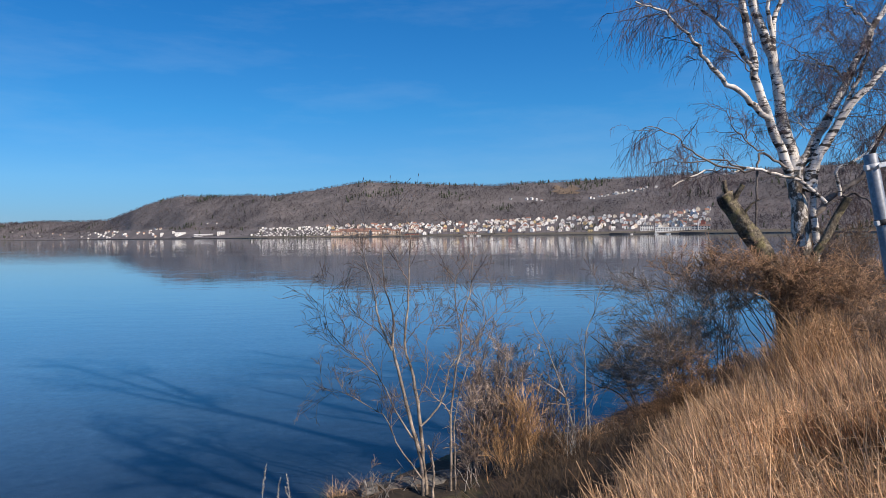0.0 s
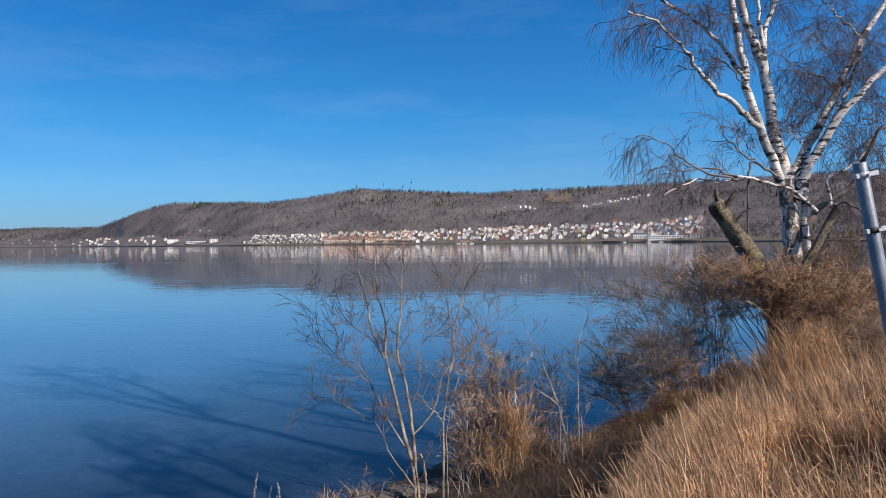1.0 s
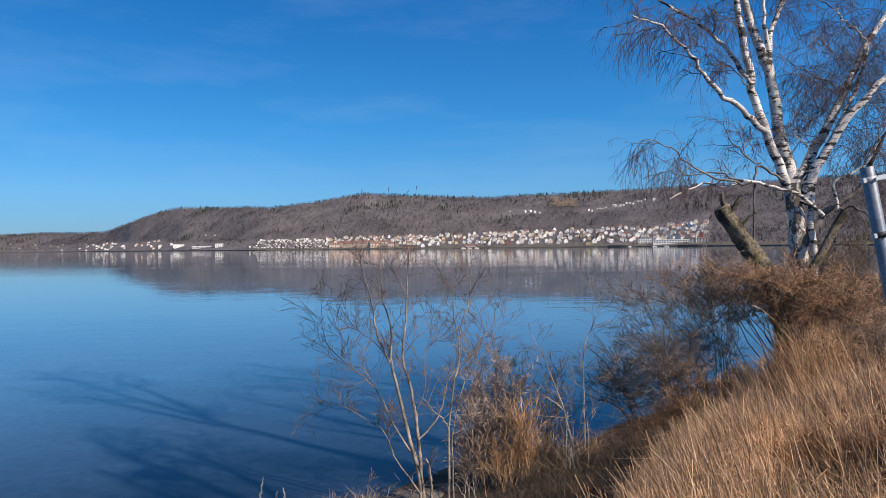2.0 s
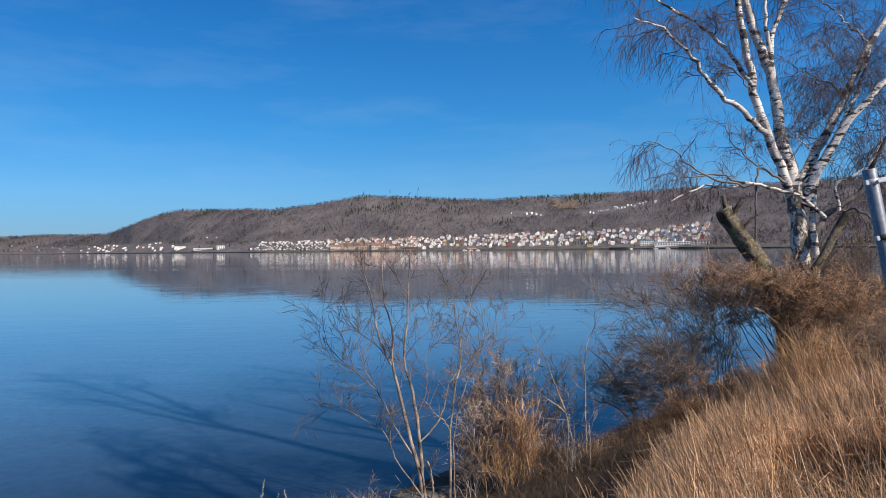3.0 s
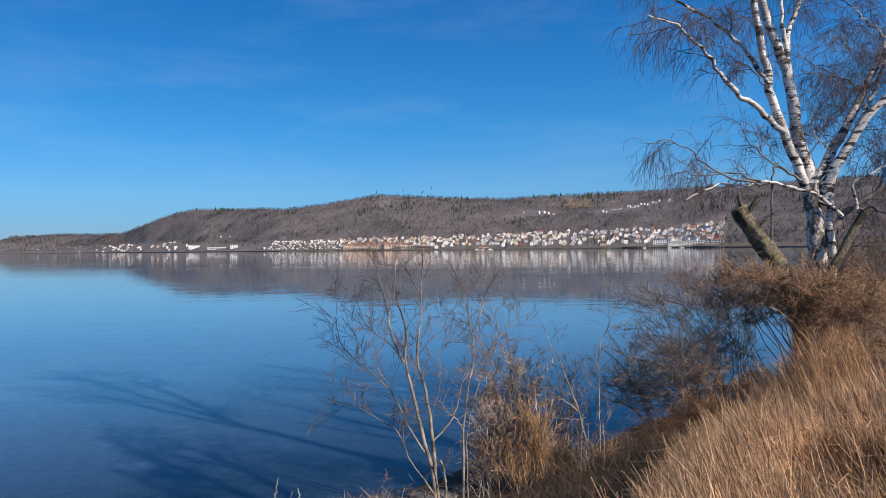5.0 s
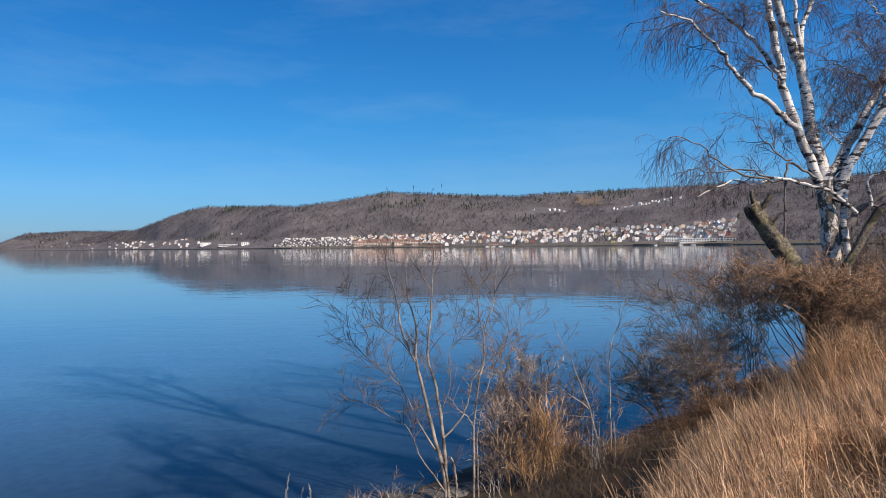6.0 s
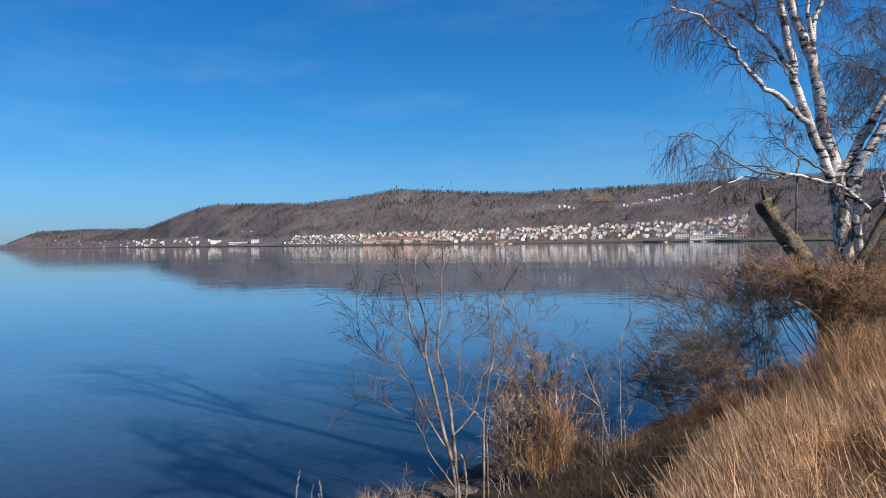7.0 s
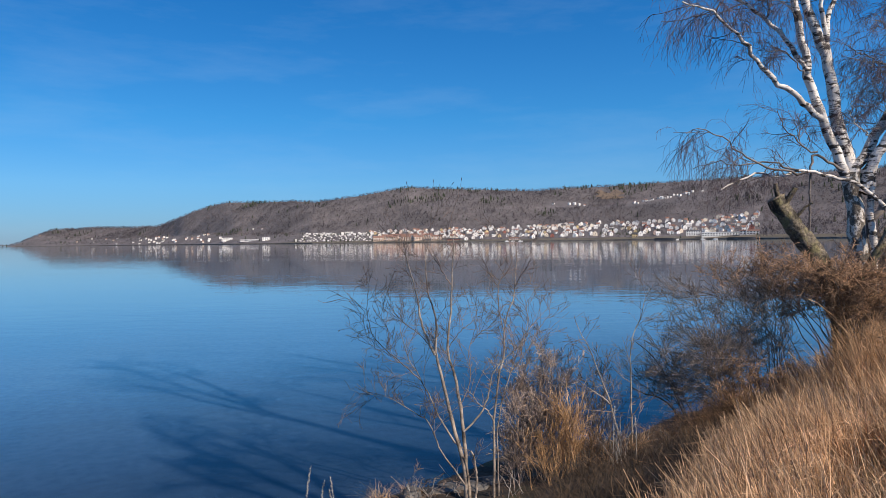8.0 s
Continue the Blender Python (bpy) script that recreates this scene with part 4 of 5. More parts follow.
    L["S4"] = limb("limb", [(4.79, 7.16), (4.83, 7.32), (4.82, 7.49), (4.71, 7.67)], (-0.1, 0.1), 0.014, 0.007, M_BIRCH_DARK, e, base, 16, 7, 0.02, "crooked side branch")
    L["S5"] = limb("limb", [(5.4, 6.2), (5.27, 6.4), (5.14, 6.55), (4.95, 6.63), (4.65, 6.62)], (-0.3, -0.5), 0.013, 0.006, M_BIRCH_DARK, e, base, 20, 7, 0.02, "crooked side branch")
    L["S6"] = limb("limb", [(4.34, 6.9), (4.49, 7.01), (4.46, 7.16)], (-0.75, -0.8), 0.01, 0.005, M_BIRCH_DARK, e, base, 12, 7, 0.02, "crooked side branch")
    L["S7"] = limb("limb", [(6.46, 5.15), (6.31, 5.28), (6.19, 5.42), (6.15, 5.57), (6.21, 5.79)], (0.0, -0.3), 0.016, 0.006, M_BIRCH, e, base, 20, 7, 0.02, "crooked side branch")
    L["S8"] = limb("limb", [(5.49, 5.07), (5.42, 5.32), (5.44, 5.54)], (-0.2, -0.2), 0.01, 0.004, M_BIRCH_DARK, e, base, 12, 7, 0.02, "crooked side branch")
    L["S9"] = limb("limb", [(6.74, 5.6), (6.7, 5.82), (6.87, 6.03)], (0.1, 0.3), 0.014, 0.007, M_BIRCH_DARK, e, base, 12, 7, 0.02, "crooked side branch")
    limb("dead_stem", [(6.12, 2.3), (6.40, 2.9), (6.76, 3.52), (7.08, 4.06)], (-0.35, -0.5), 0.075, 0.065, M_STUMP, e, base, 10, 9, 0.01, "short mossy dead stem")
    out = {}
    for key, count, span, length, sp, side in (
            ("C", 14, (0.35, 1.0), 0.7, WEEP, (-0.2, 0, 0)), ("D", 11, (0.35, 1.0), 0.8, WEEP, (-0.2, 0, 0)), ("A", 7, (0.5, 1.0), 0.9, WEEP, (-0.4, 0, 0)),
            ("B", 14, (0.45, 1.0), 0.9, WEEP, None), ("B2", 18, (0.3, 1.0), 0.8, WEEP, (0.3, 0, 0)), ("B3", 6, (0.3, 1.0), 0.7, WEEP, None),
            ("E", 25, (0.22, 1.0), 0.95, WEEP, (-0.25, 0, 0.2)), ("F", 30, (0.22, 1.0), 0.95, WEEP, (-0.1, 0, 0.2)), ("F2", 20, (0.2, 1.0), 0.8, WEEP, None), ("H", 28, (0.25, 1.0), 0.7, WEEP, None), ("H2", 10, (0.4, 1.0), 0.6, RISE, None),
            ("G", 10, (0.55, 1.0), 0.45, RISE, None), ("J", 10, (0.2, 1.0), 0.6, RISE, None), ("K", 11, (0.2, 1.0), 0.55, WEEP, (-0.3, 0, 0)), ("K2", 9, (0.2, 1.0), 0.55, WEEP, (-0.3, 0, 0)), ("H3", 6, (0.3, 1.0), 0.5, RISE, None)):
        sprout(out, *L[key], count, span, length, sp, 0.007, side)
    for key, count, length in (
            ("S1", 12, 0.6), ("S2", 12, 0.55), ("S3", 8, 0.5), ("S4", 6, 0.45), ("S5", 8, 0.45), ("S6", 6, 0.4), ("S7", 12, 0.5), ("S8", 6, 0.4), ("S9", 8, 0.5)):
        sprout(out, *L[key], count, (0.2, 1.0), length, CROOK, 0.007)
    sprays("branchlet_spray", tubes("branchlet_spray", out[0], 4, M_BIRCH_DARK), e, "crooked dark branchlets")
    sprays("twig_spray", tubes("twig_spray", out[1] + out[2], 3, M_BIRCH_TWIG), e, "fine purple-brown hanging twigs")
    return e


def stub(pts, radii, parent, label, cut_r):
    hang("stub", tubes("stub", [(curve_through(pts, 6, 0.003), radii)], 9, M_STUMP), parent, label)
    d = (Vector(pts[-1]) - Vector(pts[-2])).normalized()
    bm = bmesh.new()
    bmesh.ops.create_cone(bm, cap_ends=True, segments=10, radius1=cut_r, radius2=cut_r * 0.96, depth=0.012, matrix=Matrix.Translation(Vector(pts[-1])) @ d.to_track_quat("Z", "Y").to_matrix().to_4x4())
    part("cut_face", bm, M_CUT, parent)


def build_stump():
    base = Vector((6.0, 11.8, ground_z(6.0, 11.8)))
    e = thing("pollard_stump", base, "leaning mossy pollarded trunk with sawn-off stubs", "tree stump")
    ctrl = ((6.02, base.z - 0.2), (5.88, 2.0), (5.62, 2.91), (5.34, 3.37), (5.10, 3.70), (4.83, 4.12))
    line = curve_through([Vector((x, base.y, z)) - base for x, z in ctrl], 54, 0.002)
    radii = [r * random.uniform(0.98, 1.02) for r in taper(0.175, 0.140, 54)]
    hang("trunk", roughen(tubes("trunk", [(line, radii)], 34, M_STUMP), 0.034, 9.0), e)
    top, d = line[-1], (line[-1] - line[-3]).normalized()
    bm = bmesh.new()
    bmesh.ops.create_cone(bm, cap_ends=True, segments=14, radius1=0.142, radius2=0.115, depth=0.05, matrix=Matrix.Translation(top) @ d.to_track_quat("Z", "Y").to_matrix().to_4x4())
    part("cut_face", bm, M_CUT, e)
    b = base
    stub([Vector((4.87, 11.75, 4.06)) - b, Vector((4.82, 11.72, 4.24)) - b, Vector((4.80, 11.7, 4.36)) - b], taper(0.042, 0.034, 6), e, "sawn stub", 0.034)
    stub([Vector((4.95, 11.75, 3.98)) - b, Vector((5.03, 11.7, 4.15)) - b, Vector((5.10, 11.66, 4.28)) - b], taper(0.052, 0.042, 6), e, "sawn stub", 0.042)
    stub([Vector((5.14, 11.72, 3.80)) - b, Vector((5.24, 11.66, 3.95)) - b, Vector((5.34, 11.6, 4.03)) - b], taper(0.03, 0.012, 6), e, "broken stub", 0.022)


SAPLING = dict(n=(4, 2), ratio=(0.62, 0.6), angle=(22, 55), wander=0.08, curl=0.08, lift=(0.03, 0.03, 0.02), thin=0.0021, slim=0.6, tip=0.4, low=0.15)


def sapling(name, origin, label):
    """The empty start of a young tree: its object, its foot and its twigs so far."""
    o = Vector((origin[0], origin[1], ground_z(origin[0], origin[1])))
    return thing(name, o, label, "tree"), o, {}


def stem(tree, length, pts, r0, r1, dep, n, low):
    """A stem or side limb through control points with n side twigs, which begin at a share low of its length."""
    e, o, out = tree
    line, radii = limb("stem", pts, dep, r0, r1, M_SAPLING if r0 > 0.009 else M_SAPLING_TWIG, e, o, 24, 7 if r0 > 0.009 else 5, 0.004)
    sprout(out, line, radii, int(n * 1.5), (low, 1.0), length, SAPLING, 0.0031, (0, 0, 0.3))


def finish_sapling(tree):
    e, o, out = tree
    for one in out[0]:
        hang("branch", tubes("branch", [one], 4, M_SAPLING_TWIG), e)
    sprays("twig_spray", tubes("twig_spray", out[1] + out[2], 3, M_SAPLING_TWIG), e, "fine bare twigs")
    return e



def build_saplings():
    tree = sapling("young_alder", (-0.2, 8.9), "young leafless alder with two grey stems at the water")
    stem(tree, 0.42, [(-0.26, -0.04), (-0.27, 0.48), (-0.32, 0.70), (-0.43, 1.14), (-0.56, 1.73), (-0.64, 2.07), (-0.62, 2.46), (-0.68, 2.68), (-0.74, 2.88), (-0.75, 3.41)], 0.034, 0.006, (0, 0.1), 12, 0.35)
    stem(tree, 0.42, [(-0.65, 2.02), (-0.77, 2.29), (-0.83, 2.51), (-0.86, 2.70), (-0.92, 2.97), (-1.01, 3.34), (-1.02, 3.52)], 0.017, 0.006, (0, -0.1), 9, 0.2)
    stem(tree, 0.42, [(-0.21, -0.04), (-0.27, 0.77), (-0.29, 1.03), (-0.32, 1.29), (-0.39, 1.73), (-0.49, 2.09), (-0.45, 2.44), (-0.43, 2.68), (-0.40, 3.33), (-0.39, 3.51)], 0.031, 0.006, (0.05, 0.1), 12, 0.4)
    stem(tree, 0.42, [(-0.41, 2.90), (-0.52, 3.06), (-0.60, 3.21), (-0.71, 3.36), (-0.79, 3.52)], 0.009, 0.004, (0.1, 0.1), 4, 0.2)
    stem(tree, 0.42, [(-0.29, 1.03), (-0.20, 1.12), (-0.06, 1.28), (0.01, 1.43), (0.05, 1.61), (0.09, 1.76), (0.21, 1.94), (0.40, 2.10), (0.55, 2.30), (0.56, 2.50)], 0.013, 0.004, (0, 0.1), 7, 0.4)
    stem(tree, 0.42, [(-0.27, 0.33), (-0.53, 0.70), (-0.62, 0.85), (-0.69, 1.03), (-0.76, 1.18), (-0.90, 1.26), (-1.25, 1.47), (-1.52, 1.52), (-1.67, 1.65)], 0.011, 0.002, (0, -0.5), 14, 0.3)
    stem(tree, 0.42, [(-0.40, 0.88), (-0.58, 1.18), (-0.67, 1.35), (-0.73, 1.51), (-0.88, 1.78), (-0.97, 1.93), (-1.05, 2.17), (-1.09, 2.34), (-1.09, 2.58)], 0.012, 0.002, (0, -0.3), 11, 0.3)
    stem(tree, 0.42, [(-0.84, 1.70), (-1.14, 1.96), (-1.31, 2.12), (-1.45, 2.27), (-1.49, 2.40), (-1.53, 2.64), (-1.49, 2.87)], 0.0085, 0.002, (-0.2, -0.5), 9, 0.2)
    stem(tree, 0.42, [(-1.04, 1.87), (-1.26, 2.03), (-1.42, 2.11), (-1.60, 2.25)], 0.005, 0.002, (-0.3, -0.6), 5, 0.2)
    stem(tree, 0.42, [(-1.26, 2.09), (-1.25, 2.32), (-1.35, 2.54), (-1.46, 2.84)], 0.0055, 0.002, (-0.3, -0.2), 5, 0.2)
    stem(tree, 0.42, [(-0.64, 2.04), (-0.82, 2.27), (-1.01, 2.41), (-1.18, 2.59), (-1.30, 2.80)], 0.0085, 0.002, (0, 0.3), 8, 0.2)
    stem(tree, 0.42, [(-0.49, 2.09), (-0.31, 2.33), (-0.16, 2.45), (-0.07, 2.67)], 0.0065, 0.002, (0.1, 0.2), 5, 0.2)
    stem(tree, 0.42, [(-0.15, -0.04), (-0.13, 0.40), (-0.16, 0.69), (-0.20, 0.78)], 0.018, 0.012, (-0.1, -0.1), 2, 0.4)
    stem(tree, 0.42, [(-0.33, 1.35), (-0.19, 1.72), (-0.22, 2.02), (-0.18, 2.18), (-0.12, 2.40), (-0.10, 2.64)], 0.007, 0.002, (0.05, 0.3), 6, 0.3)
    stem(tree, 0.42, [(-0.18, 2.16), (-0.07, 2.29), (0.11, 2.43), (0.22, 2.60)], 0.005, 0.002, (0.2, 0.3), 4, 0.2)
    alder = finish_sapling(tree)
    # leading shoots, thin and dark, each ending in a bud
    at = Vector((-0.2, 8.9, ground_z(-0.2, 8.9)))
    for pts in ([(-1.01, 3.44), (-0.97, 3.63), (-1.03, 3.85), (-0.97, 4.10), (-0.98, 4.22)], [(-0.39, 3.45), (-0.42, 3.63), (-0.39, 3.87), (-0.32, 4.05), (-0.28, 4.26)],
                [(-0.74, 3.35), (-0.70, 3.6), (-0.65, 4.0), (-0.64, 4.24)], [(-0.77, 3.48), (-0.62, 3.80), (-0.49, 4.08), (-0.40, 4.21)]):
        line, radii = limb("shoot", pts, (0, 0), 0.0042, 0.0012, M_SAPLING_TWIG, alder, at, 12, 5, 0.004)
        tip, d = line[-1], (line[-1] - line[-2]).normalized()
        hang("bud", tubes("bud", [([tip - d * 0.01, tip + d * 0.01, tip + d * 0.025, tip + d * 0.04], [0.001, 0.0045, 0.004, 0.001])], 6, M_LEAF_DARK), alder)
    tree = sapling("young_alder", (0.1, 9.0), "slim leafless young tree beside the alder")
    stem(tree, 0.42, [(0.08, -0.12), (0.10, 0.66), (0.10, 1.14), (0.14, 1.40), (0.18, 1.77), (0.25, 1.99), (0.24, 2.29), (0.30, 2.53), (0.37, 2.73), (0.40, 2.97), (0.42, 3.27), (0.40, 3.50)], 0.020, 0.004, (0, 0.1), 12, 0.4)
    stem(tree, 0.42, [(0.10, 1.14), (0.01, 1.29), (-0.10, 1.37), (-0.16, 1.47), (-0.25, 1.56)], 0.010, 0.004, (0, -0.2), 4, 0.3)
    stem(tree, 0.42, [(0.15, -0.10), (0.15, 0.66), (0.14, 0.96), (0.21, 1.40), (0.32, 1.77), (0.45, 2.12), (0.54, 2.34), (0.55, 2.53), (0.51, 2.77)], 0.013, 0.003, (0.02, 0.25), 11, 0.4)
    stem(tree, 0.42, [(0.24, 2.32), (0.19, 2.56), (0.18, 2.90), (0.27, 3.05), (0.34, 3.15), (0.38, 3.32)], 0.008, 0.003, (0.05, 0.1), 6, 0.2)
    stem(tree, 0.42, [(0.18, 2.96), (0.07, 3.06), (-0.02, 3.12)], 0.0045, 0.002, (0.05, 0.0), 2, 0.3)
    stem(tree, 0.42, [(0.37, 2.84), (0.51, 2.91), (0.62, 2.96)], 0.0035, 0.002, (0.1, 0.2), 2, 0.3)
    stem(tree, 0.42, [(0.33, 1.79), (0.50, 1.99), (0.63, 2.21), (0.76, 2.43), (0.87, 2.54)], 0.007, 0.002, (0.1, 0.3), 8, 0.2)
    finish_sapling(tree)
    tree = sapling("thin_birch", (2.1, 10.2), "thin pale sapling standing at the shore")
    stem(tree, 0.4, [(2.15, 0.0), (2.12, 0.59), (2.11, 1.27), (2.11, 1.77), (2.15, 2.10), (2.26, 2.34), (2.33, 2.60), (2.39, 2.77)], 0.017, 0.003, (0, 0.1), 9, 0.45)
    stem(tree, 0.4, [(2.11, 1.39), (1.98, 1.48), (1.86, 1.61)], 0.006, 0.003, (0, -0.1), 2, 0.3)
    stem(tree, 0.4, [(2.12, 0.89), (2.23, 1.05), (2.33, 1.14)], 0.006, 0.003, (0, -0.1), 2, 0.3)
    finish_sapling(tree)
    tree = sapling("thin_birch", (2.0, 10.2), "thin pale sapling leaning over the water")
    stem(tree, 0.4, [(2.08, 0.0), (1.93, 0.59), (1.81, 1.10), (1.69, 1.44), (1.53, 1.86), (1.36, 2.20), (1.30, 2.38)], 0.017, 0.004, (0, 0.1), 8, 0.4)
    stem(tree, 0.4, [(1.81, 1.08), (1.69, 1.19), (1.40, 1.38), (1.30, 1.53)], 0.010, 0.003, (0, -0.2), 4, 0.3)
    stem(tree, 0.4, [(1.83, 0.96), (1.60, 0.98), (1.35, 1.01), (1.21, 0.90)], 0.009, 0.003, (0, -0.2), 4, 0.3)
    finish_sapling(tree)


FINE = dict(n=(5, 2), ratio=(0.55, 0.6), angle=(20, 60), wander=0.12, curl=0.10, lift=(0.02, 0.03, 0.02), thin=0.0033, slim=0.6, tip=0.5, low=0.15)
SWEPT = dict(FINE, ratio=(0.75, 0.7), angle=(12, 45), wander=0.11, curl=0.10, lift=(-0.01, 0.03, 0.04), thin=0.0027, tip=0.6, n=(5, 2))
SCRUB = dict(FINE, angle=(25, 75), wander=0.24, curl=0.14, lift=(0.01, 0.02, 0.0), thin=0.0036, n=(6, 2))
WAND = dict(FINE, angle=(10, 35), lift=(0.06, 0.06, 0.05), thin=0.0026, n=(4, 2))


def leaf_scraps(tips, size):
    """Small curled leaf remnants at the ends of twigs."""
    rng = np.random.default_rng(len(tips))
    c = np.array([tuple(q) for q in tips])
    n = len(c)
    a, b = rng.normal(size=(n, 3)), rng.normal(size=(n, 3))
    a[:, 2] += 0.8
    a /= np.linalg.norm(a, axis=1, keepdims=True)
    b -= a * (a * b).sum(axis=1, keepdims=True)
    b /= np.linalg.norm(b, axis=1, keepdims=True)
    s = rng.uniform(0.5, 1.3, (n, 1)) * size
    v = np.stack([c, c + a * s * 0.5 + b * s * 0.28, c + a * s + np.cross(a, b) * s * 0.2, c + a * s * 0.5 - b * s * 0.28], axis=1)
    return mesh_of("leaf_spray", v, np.arange(n * 4).reshape(-1, 4), [])


def bush(name, at, stems, centre, reach, label, group="", arch=0.2, foot=0.3, r=0.012, shoots=16, length=0.5, span=(0.3, 1.0), bias=(0, 0, 0.2), sp=FINE, mats=None, leaves=None, edge=0.42):
    """Stems that arch from one foot out to points within a crown of given centre and reach, with shoots along them."""
    z = ground_z(*at)
    o = Vector((at[0], at[1], z))
    e = thing(name, o, label, "bush", group)
    out = {}
    for i in range(stems):
        a, q = random.uniform(0, 2 * math.pi), random.random() ** 0.6
        start = Vector((foot * q * math.cos(a), foot * q * math.sin(a), 0))
        start.z = ground_z(o.x + start.x, o.y + start.y) - z - 0.1
        goal = rand_dir() * random.random() ** edge
        goal = Vector((centre[0] + goal.x * reach[0], centre[1] + goal.y * reach[1], centre[2] + goal.z * reach[2])) - o
        run = (goal - start).length
        knee = start.lerp(goal, random.uniform(0.35, 0.55)) + Vector((0, 0, arch * run * random.uniform(0.4, 1.3)))
        line = curve_through([start, knee, goal], 9, 0.012 * run)
        radii = taper(r * random.uniform(0.6, 1.2), r * 0.3, 9)
        hang("stem", tubes("stem", [(line, radii)], 5, mats[0]), e)
        sprout(out, line, radii, shoots, span, length, sp, r * 0.45, bias)
    rest = out[1] + out.get(2, [])
    sprays("twig_spray", tubes("twig_spray", out[0] + rest, 3, mats[1]), e)
    if leaves:
        tips = [random.choice(q[0][1:]) for q in rest if random.random() < leaves[0]]
        sprays("leaf_spray", leaf_scraps(tips, leaves[2]), e).data.materials.append(leaves[1])
    return e


def build_shrubs():
    dark, brown, gold, grey, shade = (M_WILLOW, M_WILLOW), (M_WILLOW, M_BRAMBLE), (M_OSIER, M_OSIER), (M_GREY_TWIG, M_GREY_TWIG), (M_SAPLING_TWIG, M_THICKET_SHADED)
    # grey bush and golden osiers by the water
    text, grp = "fine grey-brown leafless bush at the shore", "grey bushes at the shore"
    for at, n, c, reach in (((0.60, 9.7), 10, (0.56, 9.7, 1.30), (0.40, 0.35, 0.62)), ((0.85, 9.8), 16, (0.80, 9.8, 1.66), (0.42, 0.35, 0.56)), ((0.40, 9.5), 6, (0.36, 9.5, 0.78), (0.36, 0.3, 0.45))):
        bush("grey_bush", at, n, c, reach, text, grp, 0.06, 0.3, 0.0075, 13, 0.34, (0.25, 1.0), (0, 0, 0.7), dict(FINE, wander=0.09, angle=(15, 45)), grey, (0.03, M_LEAF_DARK, 0.024))
    text, grp = "golden-brown osier bush with upright wands at the shore", "osiers at the shore"
    for at, n, c, reach in (((1.06, 9.2), 20, (1.10, 9.2, 1.28), (0.26, 0.25, 0.42)), ((0.80, 9.2), 10, (0.72, 9.2, 0.85), (0.34, 0.25, 0.36)), ((1.40, 9.3), 8, (1.48, 9.3, 0.70), (0.26, 0.25, 0.32))):
        bush("osier_bush", at, n, c, reach, text, grp, 0.03, 0.24, 0.0085, 6, 0.34, (0.2, 0.95), (0, 0, 1.1), dict(WAND, n=(3, 1), lift=(0.03, 0.03, 0.02), wander=0.07, thin=0.0028, angle=(10, 32)), gold)
    bush("dark_bush", (1.75, 10.9), 9, (1.72, 10.9, 1.05), (0.42, 0.3, 0.55), "thin dark leafless bush in the shallows", "", 0.03, 0.3, 0.006, 6, 0.4, (0.3, 1.0), (0, 0, 0.6), FINE, dark, (0.14, M_LEAF_DARK, 0.03))
    # willows sweeping out over the water
    text, grp = "dark spreading willow bush leaning over the lake", "willow bushes at the water"
    buds = (0.10, M_LEAF_DARK, 0.034)
    for at, n, c, reach in (((3.95, 11.8), 7, (3.50, 11.6, 1.45), (0.75, 0.4, 0.40)), ((4.2, 11.8), 9, (3.75, 11.6, 2.00), (0.80, 0.4, 0.42)), ((4.3, 12.0), 10, (3.55, 11.8, 2.55), (0.75, 0.4, 0.30)), ((4.7, 11.8), 8, (4.55, 11.6, 1.90), (0.75, 0.4, 0.62)), ((4.9, 12.1), 9, (4.75, 12.0, 2.45), (0.85, 0.4, 0.36))):
        bush("willow_bush", at, n, c, reach, text, grp, 0.20, 0.4, 0.011, 9, 0.52, (0.4, 1.0), (-0.65, 0, 0.0), SWEPT, dark, buds, 0.30)
    low = bush("willow_bush", (3.65, 12.5), 7, (2.95, 12.5, 1.15), (0.45, 0.4, 0.65), "small dark willow with two leaning stems", grp, 0.10, 0.2, 0.008, 12, 0.42, (0.35, 1.0), (-0.2, 0, 0.4), SWEPT, dark, (0.18, M_LEAF_DARK, 0.036))
    for pts in ([(3.69, 0.02), (3.50, 0.39), (3.30, 0.86), (3.10, 1.22), (2.84, 1.53), (2.69, 1.64)], [(3.65, 0.02), (3.40, 0.34), (3.14, 0.63), (2.84, 0.71), (2.58, 0.86)]):
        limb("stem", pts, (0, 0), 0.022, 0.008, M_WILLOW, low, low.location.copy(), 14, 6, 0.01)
    # russet scrub: bare stems, dark for painted shade, below a fine tangled crown
    text, grp, scraps = "russet bush at the water, shade painted into its dark bare stems", "scrub round the birch", (0.22, M_LEAF, 0.028)
    for at, n, c, reach in (((5.9, 11.7), 8, (4.40, 11.6, 2.98), (0.85, 0.4, 0.20)), ((6.0, 11.5), 8, (4.95, 11.4, 3.08), (0.80, 0.5, 0.27)), ((6.1, 11.2), 7, (5.30, 11.1, 2.92), (0.50, 0.4, 0.46)), ((6.2, 11.4), 7, (5.75, 11.3, 2.95), (0.45, 0.3, 0.36)), ((6.15, 11.2), 11, (6.10, 11.1, 2.50), (0.65, 0.4, 0.52)), ((6.6, 11.4), 10, (6.7, 11.3, 2.95), (0.55, 0.4, 0.62))):
        bush("russet_bush", at, n, c, reach, text, grp, 0.14, 0.4, 0.012, 12, 0.42, (0.6, 1.0), (0, 0, 0.05), SCRUB, brown, scraps, 0.5)
    text = "tangled russet leafless scrub on the bank"
